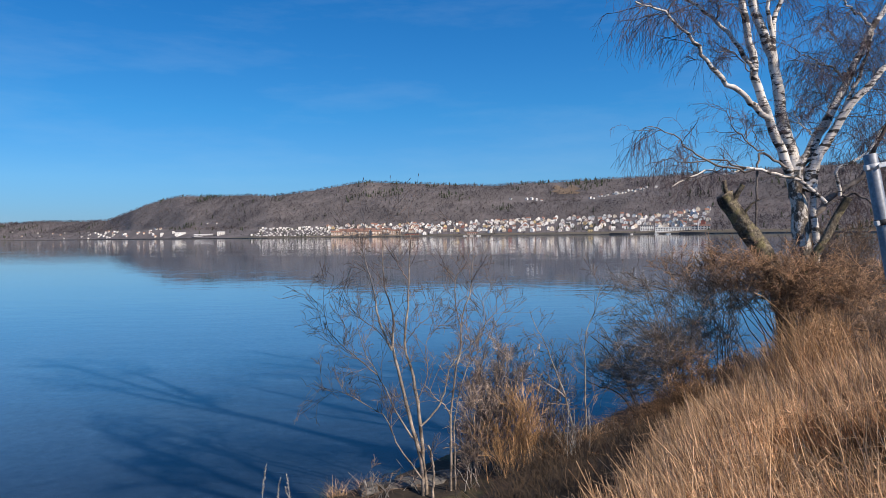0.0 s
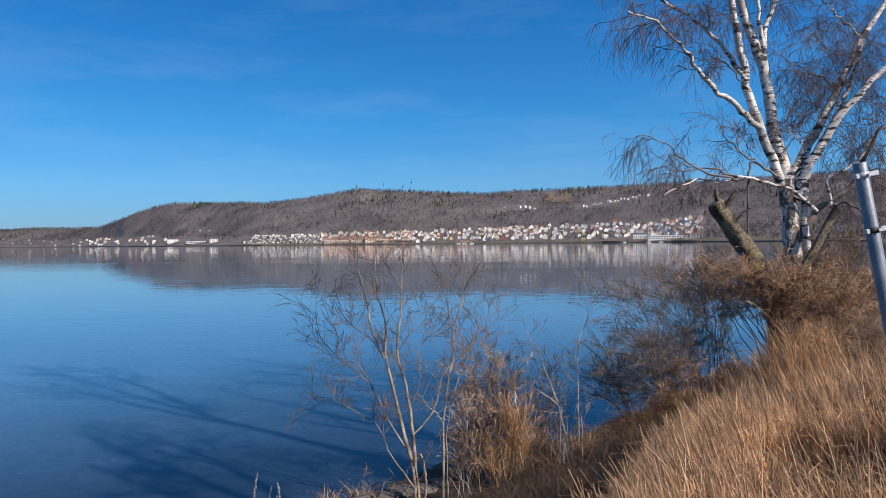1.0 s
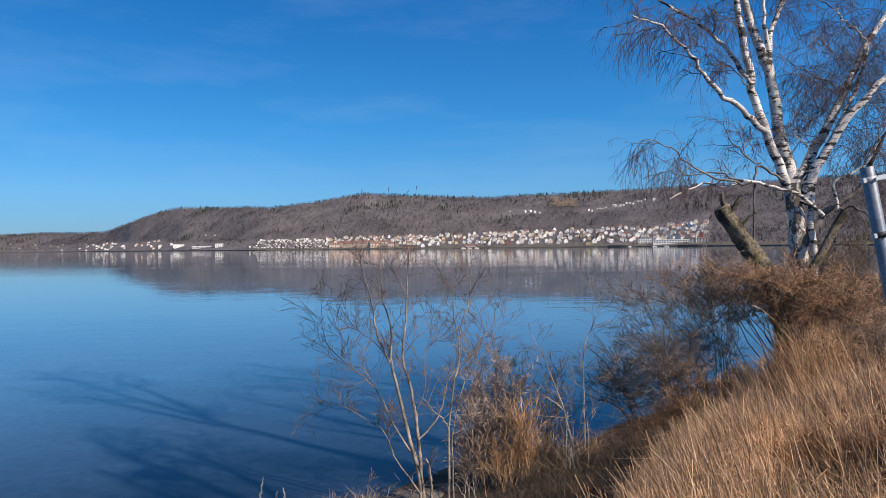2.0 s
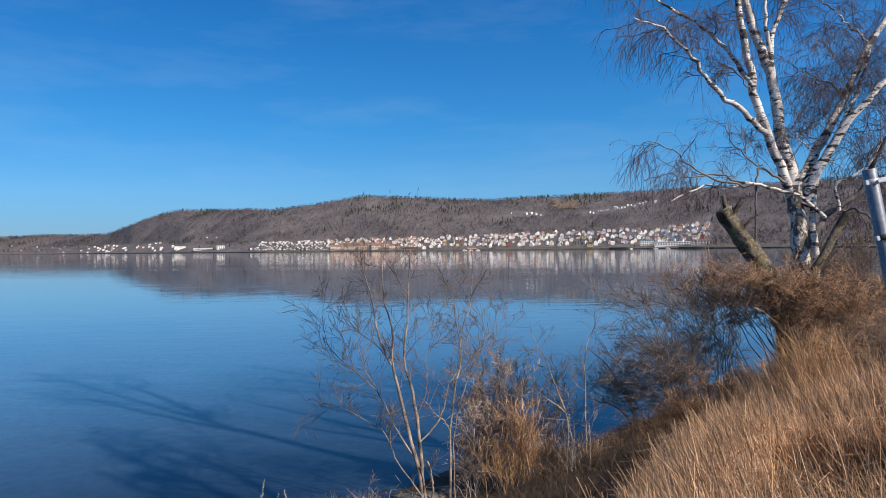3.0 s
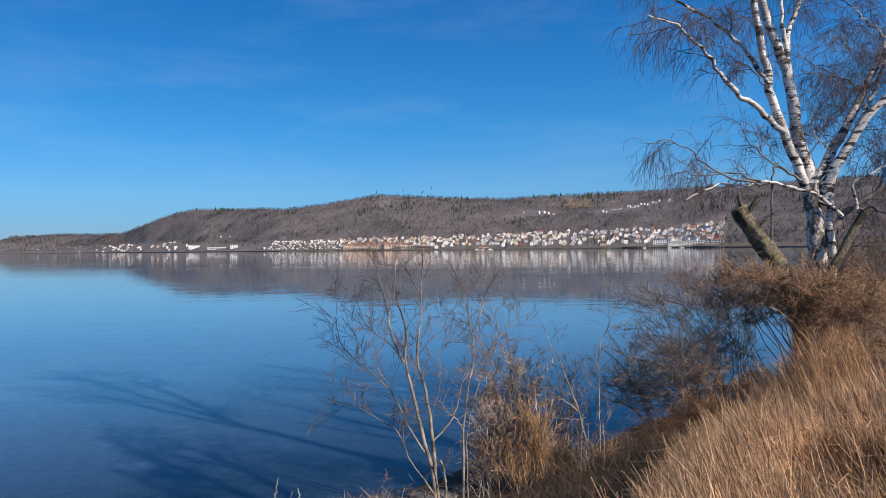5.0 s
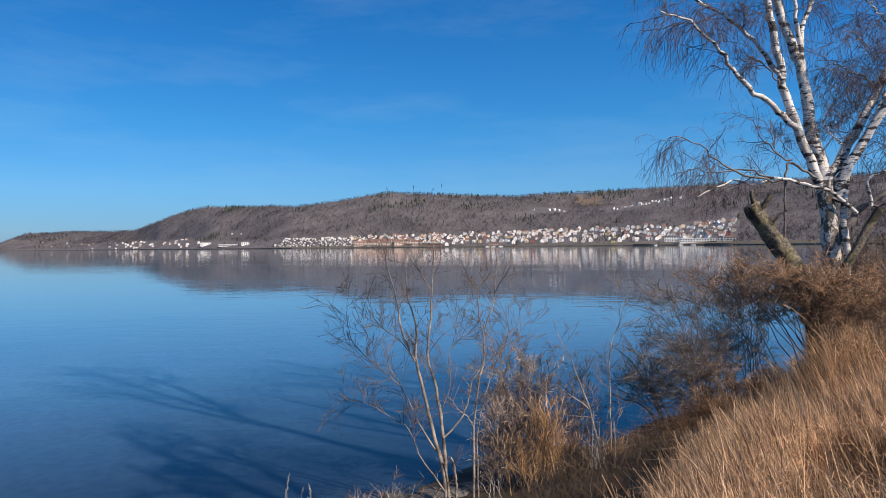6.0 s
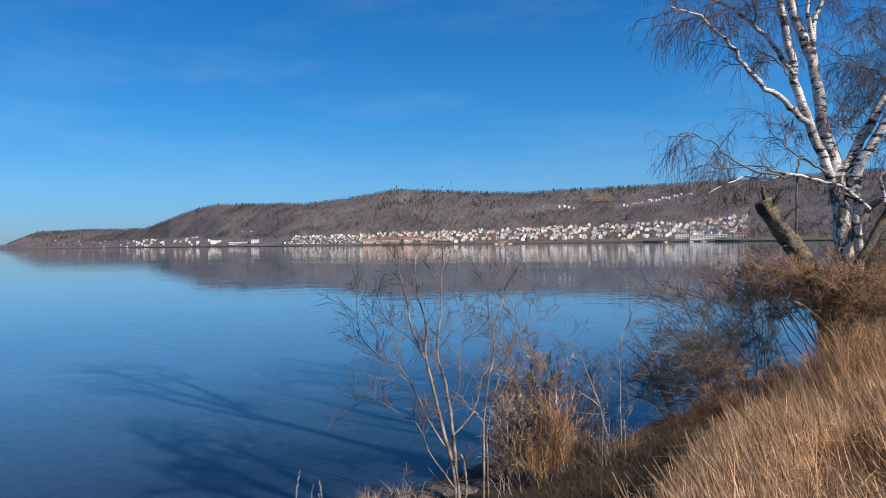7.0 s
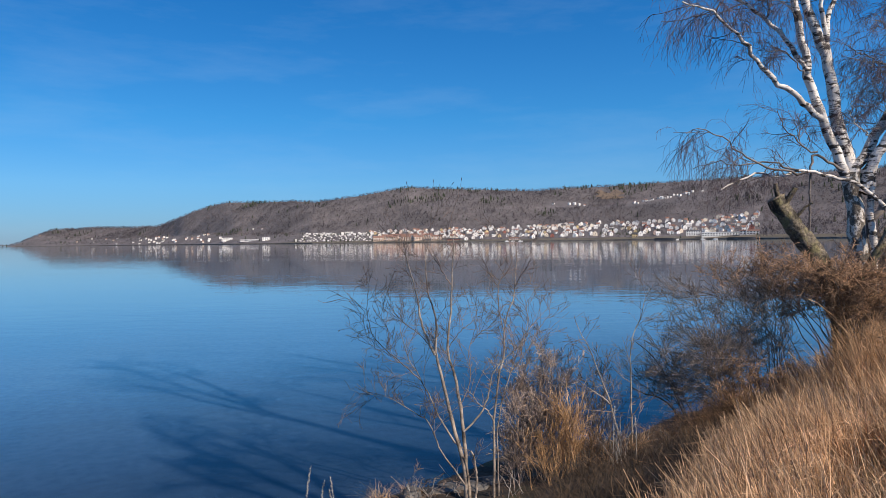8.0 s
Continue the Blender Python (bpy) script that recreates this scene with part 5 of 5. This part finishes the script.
    for at, n, c, reach in (((5.9, 10.7), 10, (5.65, 10.7, 1.75), (0.50, 0.4, 0.65)), ((6.4, 10.6), 9, (6.3, 10.5, 2.1), (0.55, 0.4, 0.75)), ((6.75, 11.3), 10, (6.75, 11.3, 2.45), (0.60, 0.4, 0.75)), ((5.35, 10.2), 8, (5.30, 10.2, 1.45), (0.40, 0.3, 0.50)), ((5.9, 9.9), 9, (5.85, 9.9, 1.75), (0.45, 0.3, 0.55))):
        bush("russet_bush", at, n, c, reach, text, grp, 0.10, 0.4, 0.011, 12, 0.42, (0.3, 1.0), (0, 0, 0.1), SCRUB, (M_BRAMBLE, M_BRAMBLE), scraps)
    a = thing("briar", (5.95, 11.0, ground_z(5.95, 11.0)), "pale brown arching briar stem in the scrub", "briar")
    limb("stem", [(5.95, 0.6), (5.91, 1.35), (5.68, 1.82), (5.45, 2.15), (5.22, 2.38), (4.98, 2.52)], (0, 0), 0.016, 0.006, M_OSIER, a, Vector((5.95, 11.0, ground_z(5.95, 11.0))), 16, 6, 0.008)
    # brambles low at the water; thicket at the back, shade painted as darker twigs
    text, grp = "low tangled brown bramble at the foot of the willow", "brambles at the water"
    for at, h in (((3.9, 11.3), 0.5), ((4.3, 11.3), 0.8), ((4.7, 11.0), 1.0), ((5.1, 10.6), 1.15), ((5.0, 11.4), 1.2)):
        z = ground_z(*at)
        bush("bramble_bush", at, 7, (at[0] - 0.1, at[1], z + h * 0.55), (0.45, 0.4, h * 0.4), text, grp, 0.25, 0.3, 0.007, 8, 0.36, (0.2, 1.0), (0, 0, 0), SCRUB, (M_GREY_TWIG, M_BRAMBLE), (0.25, M_LEAF, 0.024))
    text, grp = "dense thicket behind the grass, its shade painted in dark grey-brown", "dark thicket on the bank"
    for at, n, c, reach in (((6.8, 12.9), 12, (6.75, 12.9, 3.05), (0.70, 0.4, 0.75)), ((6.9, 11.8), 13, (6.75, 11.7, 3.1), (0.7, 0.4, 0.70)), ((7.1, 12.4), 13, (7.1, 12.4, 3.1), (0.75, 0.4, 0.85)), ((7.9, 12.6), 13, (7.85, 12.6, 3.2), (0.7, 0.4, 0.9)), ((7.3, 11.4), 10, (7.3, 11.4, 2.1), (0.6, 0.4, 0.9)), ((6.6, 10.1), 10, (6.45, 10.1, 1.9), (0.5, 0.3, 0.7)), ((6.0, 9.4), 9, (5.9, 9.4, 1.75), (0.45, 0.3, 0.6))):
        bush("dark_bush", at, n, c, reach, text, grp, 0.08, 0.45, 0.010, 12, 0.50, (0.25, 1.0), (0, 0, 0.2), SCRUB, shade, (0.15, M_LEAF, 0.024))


def build_low_brush():
    """Dead stems and brush between the osiers and the grass."""
    for at, h, w, n in (((1.75, 9.3), 0.65, 0.3, 9), ((1.6, 8.9), 0.5, 0.25, 8), ((2.4, 10.2), 0.4, 0.35, 5), ((2.9, 10.9), 0.4, 0.4, 5), ((-0.75, 8.8), 0.40, 0.25, 7), ((-0.45, 9.0), 0.42, 0.35, 5), ((0.35, 9.0), 0.45, 0.35, 5)):
        z = ground_z(*at)
        bush("dead_brush", at, n, (at[0], at[1], z + h * 0.7), (w, w, h * 0.35), "low pale dead stems on the shore", "dead brush on the shore", 0.1, w * 0.6, 0.0055, 2, 0.22, (0.3, 1.0), (0, 0, 0.2), dict(FINE, n=(3, 1)), (M_BOARD, M_SAPLING_TWIG))


def build_side_trees():
    """Bare trees beside the viewpoint, whose shadows fall over the shallows."""
    for x, y, h, n in ((6.3, 4.9, 14.5, 13), (6.6, 6.7, 8.0, 2), (6.2, 1.7, 10.0, 10)):
        o = Vector((x, y, ground_z(x, y)))
        e = thing("bare_tree", o, "tall leafless tree standing on the bank", "tree", "bare trees beside the path")
        out = {}
        for pts, r0, r1, n in (([(0, 0, -0.2), (0.05, 0, 3.6), (-0.1, 0.1, 6.5), (0.1, 0, h * 0.72), (0.2, 0, h)], 0.14, 0.04, n), ([(-0.02, 0, h * 0.55), (0.3, 0.4, h * 0.66), (0.4, 0.7, h * 0.78), (0.4, 0.9, h * 0.92)], 0.10, 0.03, n // 2), ([(-0.02, 0, h * 0.5), (0.0, -0.4, h * 0.62), (0.0, -0.7, h * 0.75), (-0.1, -0.8, h * 0.9)], 0.09, 0.03, n // 2)):
            line = curve_through([Vector(p) for p in pts], 20, 0.02)
            radii = taper(r0, r1, 20)
            hang("stem", tubes("stem", [(line, radii)], 8, M_SAPLING), e)
            sprout(out, line, radii, n, (0.5, 1.0), 1.5, dict(SAPLING, n=(6, 4), thin=0.007), 0.035, (0, 0, 0.5))
        for one in out[0]:
            hang("branch", tubes("branch", [one], 4, M_SAPLING_TWIG), e)
        sprays("twig_spray", tubes("twig_spray", out[1] + out[2], 3, M_SAPLING_TWIG), e)


def ribbons(name, base, h, lean, width, curl, mat, label, category="grass", k=4, kink=0.055):
    """Blades as tapering bent ribbons."""
    rng = np.random.default_rng(len(base))
    n = len(base)
    f = np.linspace(0, 1, k)[None, :, None]
    d = np.concatenate([lean, np.ones((n, 1))], axis=1)
    d /= np.linalg.norm(d, axis=1, keepdims=True)
    bend = np.concatenate([lean * curl[:, None], -0.35 * curl[:, None] * np.linalg.norm(lean, axis=1, keepdims=True)], axis=1)
    p = base[:, None] + (d[:, None] * f + bend[:, None] * f ** 2) * h[:, None, None]
    p[:, 1:] += rng.normal(0, kink, (n, k - 1, 3)) * h[:, None, None]  # kinks
    a = rng.uniform(0, np.pi, n)
    w = np.stack([np.cos(a), np.sin(a), np.zeros(n)], axis=1)[:, None] * width[:, None, None] * (1 - 0.75 * f) * 0.5
    v = np.stack([p - w, p + w], axis=2).reshape(-1, 3)
    i = np.arange(n)[:, None] * k * 2 + np.arange(k - 1)[None, :] * 2
    q = np.stack([i, i + 1, i + 3, i + 2], axis=-1).reshape(-1, 4)
    return tagged(new(name, mesh_of(name, v, q, mat, True)), label, category, kind="stuff")


def build_grass():
    rng = np.random.default_rng(4)

    def edge(x, y):
        """Distance inland of the line where the tall grass begins."""
        return inland(x, y) - float(np.interp((x - SHORE.x) * 0.811 + (y - SHORE.y) * 0.585, [-2, 0, 2, 6, 9], [5.2, 4.4, 3.35, 1.65, 0.6]))

    def scatter(count, test, box, dens):
        out = []
        while len(out) < count:
            x, y = rng.uniform(box[0], box[1]), rng.uniform(box[2], box[3])
            if not test(x, y):
                continue
            t = 0.5 + 0.28 * noise.noise(Vector((x * 1.3, y * 1.3, 9.0))) + 0.45 * noise.noise(Vector((x * 4.5, y * 4.5, 2.0)))
            if rng.random() > (1 - dens) + dens * min(1.0, max(0.0, 2.6 * t * abs(t))):
                continue
            out.append((x, y, ground_z(x, y) - 0.03))
        return np.array(out)

    def blades(name, b, h, hs, w, lean, spread, mat, label, kink=0.02):
        n = len(b)
        ln = np.array(lean)[None] + rng.normal(0, spread, (n, 2))
        sz = np.clip(rng.normal(h, hs, n), 0.12, None)
        off = np.array([edge(q[0], q[1]) for q in b])
        sz *= np.clip(0.6 + off * 0.5, 0.6, 1.0) * (1 + 0.27 * np.clip(b[:, 0] - 3.8, 0, 1.1) - 0.2 * np.clip(b[:, 0] - 5.2, 0, 2))
        ribbons(name, b, sz, ln, rng.uniform(0.6, 1.3, n) * w, rng.uniform(0.0, 0.5, n), mat, label, "grass", 4, kink)

    def bank(x, y):
        if x > 4.4 and rng.random() < min(0.42, (x - 4.4) * 0.35):
            return False
        if math.hypot((x - 3.15) / 0.62, (y - 5.25) / 0.75) < 1 and rng.random() < 0.95:
            return False  # a trodden hollow
        return 0 < edge(x, y) and inland(x, y) < 8.5

    blades("dry_grass", scatter(19000, bank, (0.6, 7.0, 3.2, 11.5), 0.92), 0.56, 0.13, 0.0110, (-0.24, 0.0), 0.13, M_STRAW, "tall dry straw-coloured grass on the bank")
    blades("weathered_grass", scatter(10000, bank, (0.6, 7.0, 3.2, 11.5), 0.8), 0.52, 0.14, 0.0105, (-0.22, 0.0), 0.20, M_STRAW_BROWN, "weathered brown grass among the straw on the bank")
    bits = scatter(20000, bank, (0.6, 7.0, 3.2, 11.5), 0.8)
    bits[:, 2] += rng.uniform(0.15, 0.56, len(bits)) * np.clip([0.6 + 0.4 * edge(q[0], q[1]) for q in bits], 0.6, 1.0) * (1 + 0.27 * np.clip(bits[:, 0] - 3.8, 0, 1.1) - 0.2 * np.clip(bits[:, 0] - 5.2, 0, 2))
    ribbons("grass_leaves", bits, rng.uniform(0.05, 0.17, len(bits)), rng.normal(0, 1.3, (len(bits), 2)), rng.uniform(0.006, 0.012, len(bits)), rng.uniform(0.3, 1.4, len(bits)), M_STRAW, "curled dead leaves caught among the grass stems", "grass", 3)
    # browner straw here also paints the shade low in the grass
    blades("grass_thatch", scatter(17000, lambda x, y: 0.4 < inland(x, y) < 8.5 and (edge(x, y) > 0.0 or rng.random() < 0.015), (-1.5, 8.5, 3.0, 12.0), 0.6), 0.42, 0.12, 0.0065, (-0.7, -0.2), 0.6, M_STRAW_BROWN, "matted dead grass lying on the bank")
    for name, count, w, mat, text in (("tall_grass", 3600, 0.013, M_WEED, "tall golden-brown weeds standing before the thicket"), ("tall_straw", 1700, 0.010, M_STRAW, "taller pale straw standing among the weeds")):
        tall = scatter(count, lambda x, y: x / y > 0.36 and inland(x, y) > 1.6 and inland(x, y) < 5.6, (3.6, 7.0, 9.0, 11.2), 0.85)
        n = len(tall)
        size = np.clip(0.5 + (tall[:, 0] / tall[:, 1] - 0.485) * 16, 0.45, 1.35) * (1 - np.clip((tall[:, 0] / tall[:, 1] - 0.56) * 6, 0, 0.5)) * rng.uniform(0.55, 1.08, n)
        ribbons(name, tall, size, np.array([[-0.14, 0.0]]) + rng.normal(0, 0.16, (n, 2)), rng.uniform(0.6, 1.3, n) * w, rng.uniform(0.1, 0.8, n), mat, text, "grass", 5)
        bits = tall[rng.integers(0, n, n * 2)] + np.stack([rng.normal(0, 0.08, n * 2), rng.normal(0, 0.08, n * 2), np.zeros(n * 2)], axis=1)
        bits[:, 2] += rng.uniform(0.2, 0.95, n * 2) * np.clip(0.45 + (bits[:, 0] / bits[:, 1] - 0.485) * 16, 0.36, 1.25) * (1 - np.clip((bits[:, 0] / bits[:, 1] - 0.56) * 6, 0, 0.5))
        ribbons(name + "_leaf", bits, rng.uniform(0.06, 0.2, n * 2), rng.normal(0, 1.2, (n * 2, 2)), rng.uniform(0.006, 0.012, n * 2), rng.uniform(0.3, 1.4, n * 2), mat, "curled dead leaves among the tall weeds", "grass", 3)
    # dark tussocks, their colour carrying the shade at the bank's foot
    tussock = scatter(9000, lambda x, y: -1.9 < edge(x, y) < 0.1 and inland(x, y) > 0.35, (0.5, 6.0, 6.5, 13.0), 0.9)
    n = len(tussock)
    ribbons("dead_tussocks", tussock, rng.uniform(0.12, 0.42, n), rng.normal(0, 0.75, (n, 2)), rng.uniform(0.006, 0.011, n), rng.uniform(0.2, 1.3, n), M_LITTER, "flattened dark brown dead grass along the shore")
    hump = np.stack([rng.normal(3.85, 0.5, 3200), rng.normal(11.1, 0.35, 3200)], axis=1)
    hump = np.array([(x, y, ground_z(x, y) - 0.03) for x, y in hump])
    n = len(hump)
    ribbons("dead_sedge", hump, rng.uniform(0.2, 0.5, n), np.array([[-0.5, -0.4]]) + rng.normal(0, 0.6, (n, 2)), rng.uniform(0.007, 0.012, n), rng.uniform(0.4, 1.4, n), M_STRAW_BROWN, "drooping brown dead sedge on a hummock at the water")
    for x, y in ((-1.42, 9.0), (-1.0, 9.05), (1.62, 9.0), (2.0, 9.6), (1.2, 10.9), (1.7, 11.3)):
        n = 110
        root = np.stack([rng.normal(x, 0.07, n), rng.normal(y, 0.07, n)], axis=1)
        root = np.array([(p, q, max(ground_z(p, q), 0.0) - 0.03) for p, q in root])
        ribbons("grass_tuft", root, rng.uniform(0.12, 0.34, n), rng.normal(0, 0.5, (n, 2)), rng.uniform(0.005, 0.010, n), rng.uniform(0.2, 1.2, n), M_STRAW, "pale dead grass tuft at the water line")
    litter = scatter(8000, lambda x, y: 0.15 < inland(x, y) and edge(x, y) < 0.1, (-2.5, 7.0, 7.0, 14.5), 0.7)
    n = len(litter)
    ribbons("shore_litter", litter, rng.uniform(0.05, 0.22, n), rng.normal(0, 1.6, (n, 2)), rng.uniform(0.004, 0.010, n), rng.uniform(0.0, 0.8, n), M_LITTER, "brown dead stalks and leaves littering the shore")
    blades("green_grass", scatter(3500, lambda x, y: 4.0 < inland(x, y) < 8.5, (2.0, 7.0, 3.5, 8.0), 1.0), 0.20, 0.05, 0.005, (0, 0), 0.25, M_GREEN, "fresh green grass showing under the dead straw")


def build_stalks():
    """Dead weed stalks with seed clusters at the water."""
    for x, y, h in ((-2.12, 8.0, 0.74), (-1.98, 8.1, 0.55), (-1.80, 8.0, 0.62), (-1.84, 8.2, 0.4), (-0.95, 8.5, 0.35), (1.55, 8.6, 0.75), (1.85, 8.7, 0.6), (1.70, 8.9, 0.5)):
        z = ground_z(x, y)
        e = thing("weed_stalk", (x, y, z), "dead pale weed stalk with a seed spike", "weed", "dead weeds at the water")
        line = curve_through([Vector((0, 0, -0.05)), Vector((0.01, 0, h * 0.5)), Vector((random.uniform(-0.06, 0.06), 0, h))], 8, 0.003)
        hang("stem", tubes("stem", [(line, taper(0.004, 0.002, 8))], 5, M_BOARD), e)
        out = []
        for i in range(26):
            p = line[4].lerp(line[7], i / 25)
            out.append(([p, p + rand_dir() * 0.012, p + rand_dir() * 0.02 + Vector((0, 0, 0.01))], [0.003, 0.005, 0.002]))
        sprays("seed_spike", tubes("seed_spike", out, 4, M_BOARD), e)


def rock(x, y, w, d, h, label):
    bm = bmesh.new()
    bmesh.ops.create_icosphere(bm, subdivisions=3, radius=1.0)
    seed = Vector((x * 3, y * 3, w))
    for v in bm.verts:
        q = v.co.copy()
        v.co *= 1 + 0.35 * noise.noise(q * 1.1 + seed) + 0.12 * noise.noise(q * 3.1 + seed)
        v.co.x, v.co.y, v.co.z = v.co.x * w / 2, v.co.y * d / 2, v.co.z * h / 2
    me = bpy.data.meshes.new("rock")
    bm.to_mesh(me)
    bm.free()
    me.materials.append(M_ROCK)
    ob = new("rock", me)
    ob.location = (x, y, ground_z(x, y) + h * 0.12)
    tagged(ob, label, "rock", "rocks at the shore")


def build_shore_bits():
    for x, y, w, d, h in ((-0.98, 9.0, 0.30, 0.26, 0.20), (-0.60, 9.25, 0.5, 0.30, 0.08), (-0.30, 9.45, 0.6, 0.4, 0.08), (0.05, 9.75, 0.45, 0.3, 0.10)):
        rock(x, y, w, d, h, "rounded grey rock at the water line")
    z = ground_z(2.15, 11.1)
    b = thing("board", (2.12, 11.0, max(z, 0.05) + 0.05), "weathered grey board lying at the water", "board")
    b.rotation_euler = (radians(2), radians(-3), radians(12))
    part("plank", box_bm(-0.12, 0.12, -0.05, 0.05, -0.015, 0.015, 0.004), M_BOARD, b)


def build_pole():
    top, foot = Vector((2.487, 4.0, 3.94)), Vector((2.925, 4.0, 1.62))
    ax = (top - foot).normalized()
    e = thing("sign_pole", foot, "leaning galvanised steel pole with two clamps", "pole")
    ln = (top - foot).length
    e.rotation_mode = "QUATERNION"
    e.rotation_quaternion = ax.to_track_quat("Z", "Y")
    r = 0.037
    pipe = [Vector((0, 0, -0.3)), Vector((0, 0, ln * 0.5)), Vector((0, 0, ln - 0.003)), Vector((0, 0, ln)), Vector((0, 0, ln)), Vector((0, 0, ln - 0.05))]
    hang("pipe", tubes("pipe", [(pipe, [r, r, r, r - 0.002, r - 0.006, r - 0.007])], 24, M_POLE), e)
    return e, ln, r


def add_clamp(e, z, r, strap):
    q = [Vector((0, 0, z - 0.017)), Vector((0, 0, z - 0.015)), Vector((0, 0, z + 0.015)), Vector((0, 0, z + 0.017))]
    c = hang("clamp", tubes("clamp", [(q, [r + 0.001, r + 0.006, r + 0.006, r + 0.001])], 24, M_RUBBER if strap else M_CLAMP), e, "black strap clamp" if strap else "bright metal clamp")
    return c


build_birch()
build_stump()
build_saplings()
build_shrubs()
build_low_brush()
build_side_trees()
build_grass()
build_stalks()
build_shore_bits()
pole, pole_len, pole_r = build_pole()
for z_c, strap in ((pole_len - 0.075, False), (pole_len - 0.40, True)):
    c = add_clamp(pole, z_c, pole_r, strap)
    side = pole.rotation_quaternion.inverted() @ Vector((1, 0, 0))
    turn = math.atan2(side.y, side.x)
    for k, (x0, x1, hy, hz) in enumerate(((0.036, 0.085, 0.012, 0.014), (-0.055, -0.034, 0.016, 0.014))):
        lug = part("lug", box_bm(x0, x1, -hy - 0.018, hy - 0.018, -hz, hz, 0.003), M_CLAMP, c)
        lug.matrix_basis = pose(0, 0, z_c, 0, 0, math.degrees(turn))
    bm = bmesh.new()
    bmesh.ops.create_cone(bm, cap_ends=True, segments=6, radius1=0.011, radius2=0.011, depth=0.016, matrix=pose(0.014, -0.048, 0, 90, 0, 0))
    bolt = part("bolt", bm, M_CLAMP, c)
    bolt.matrix_basis = pose(0, 0, z_c, 0, 0, math.degrees(turn))
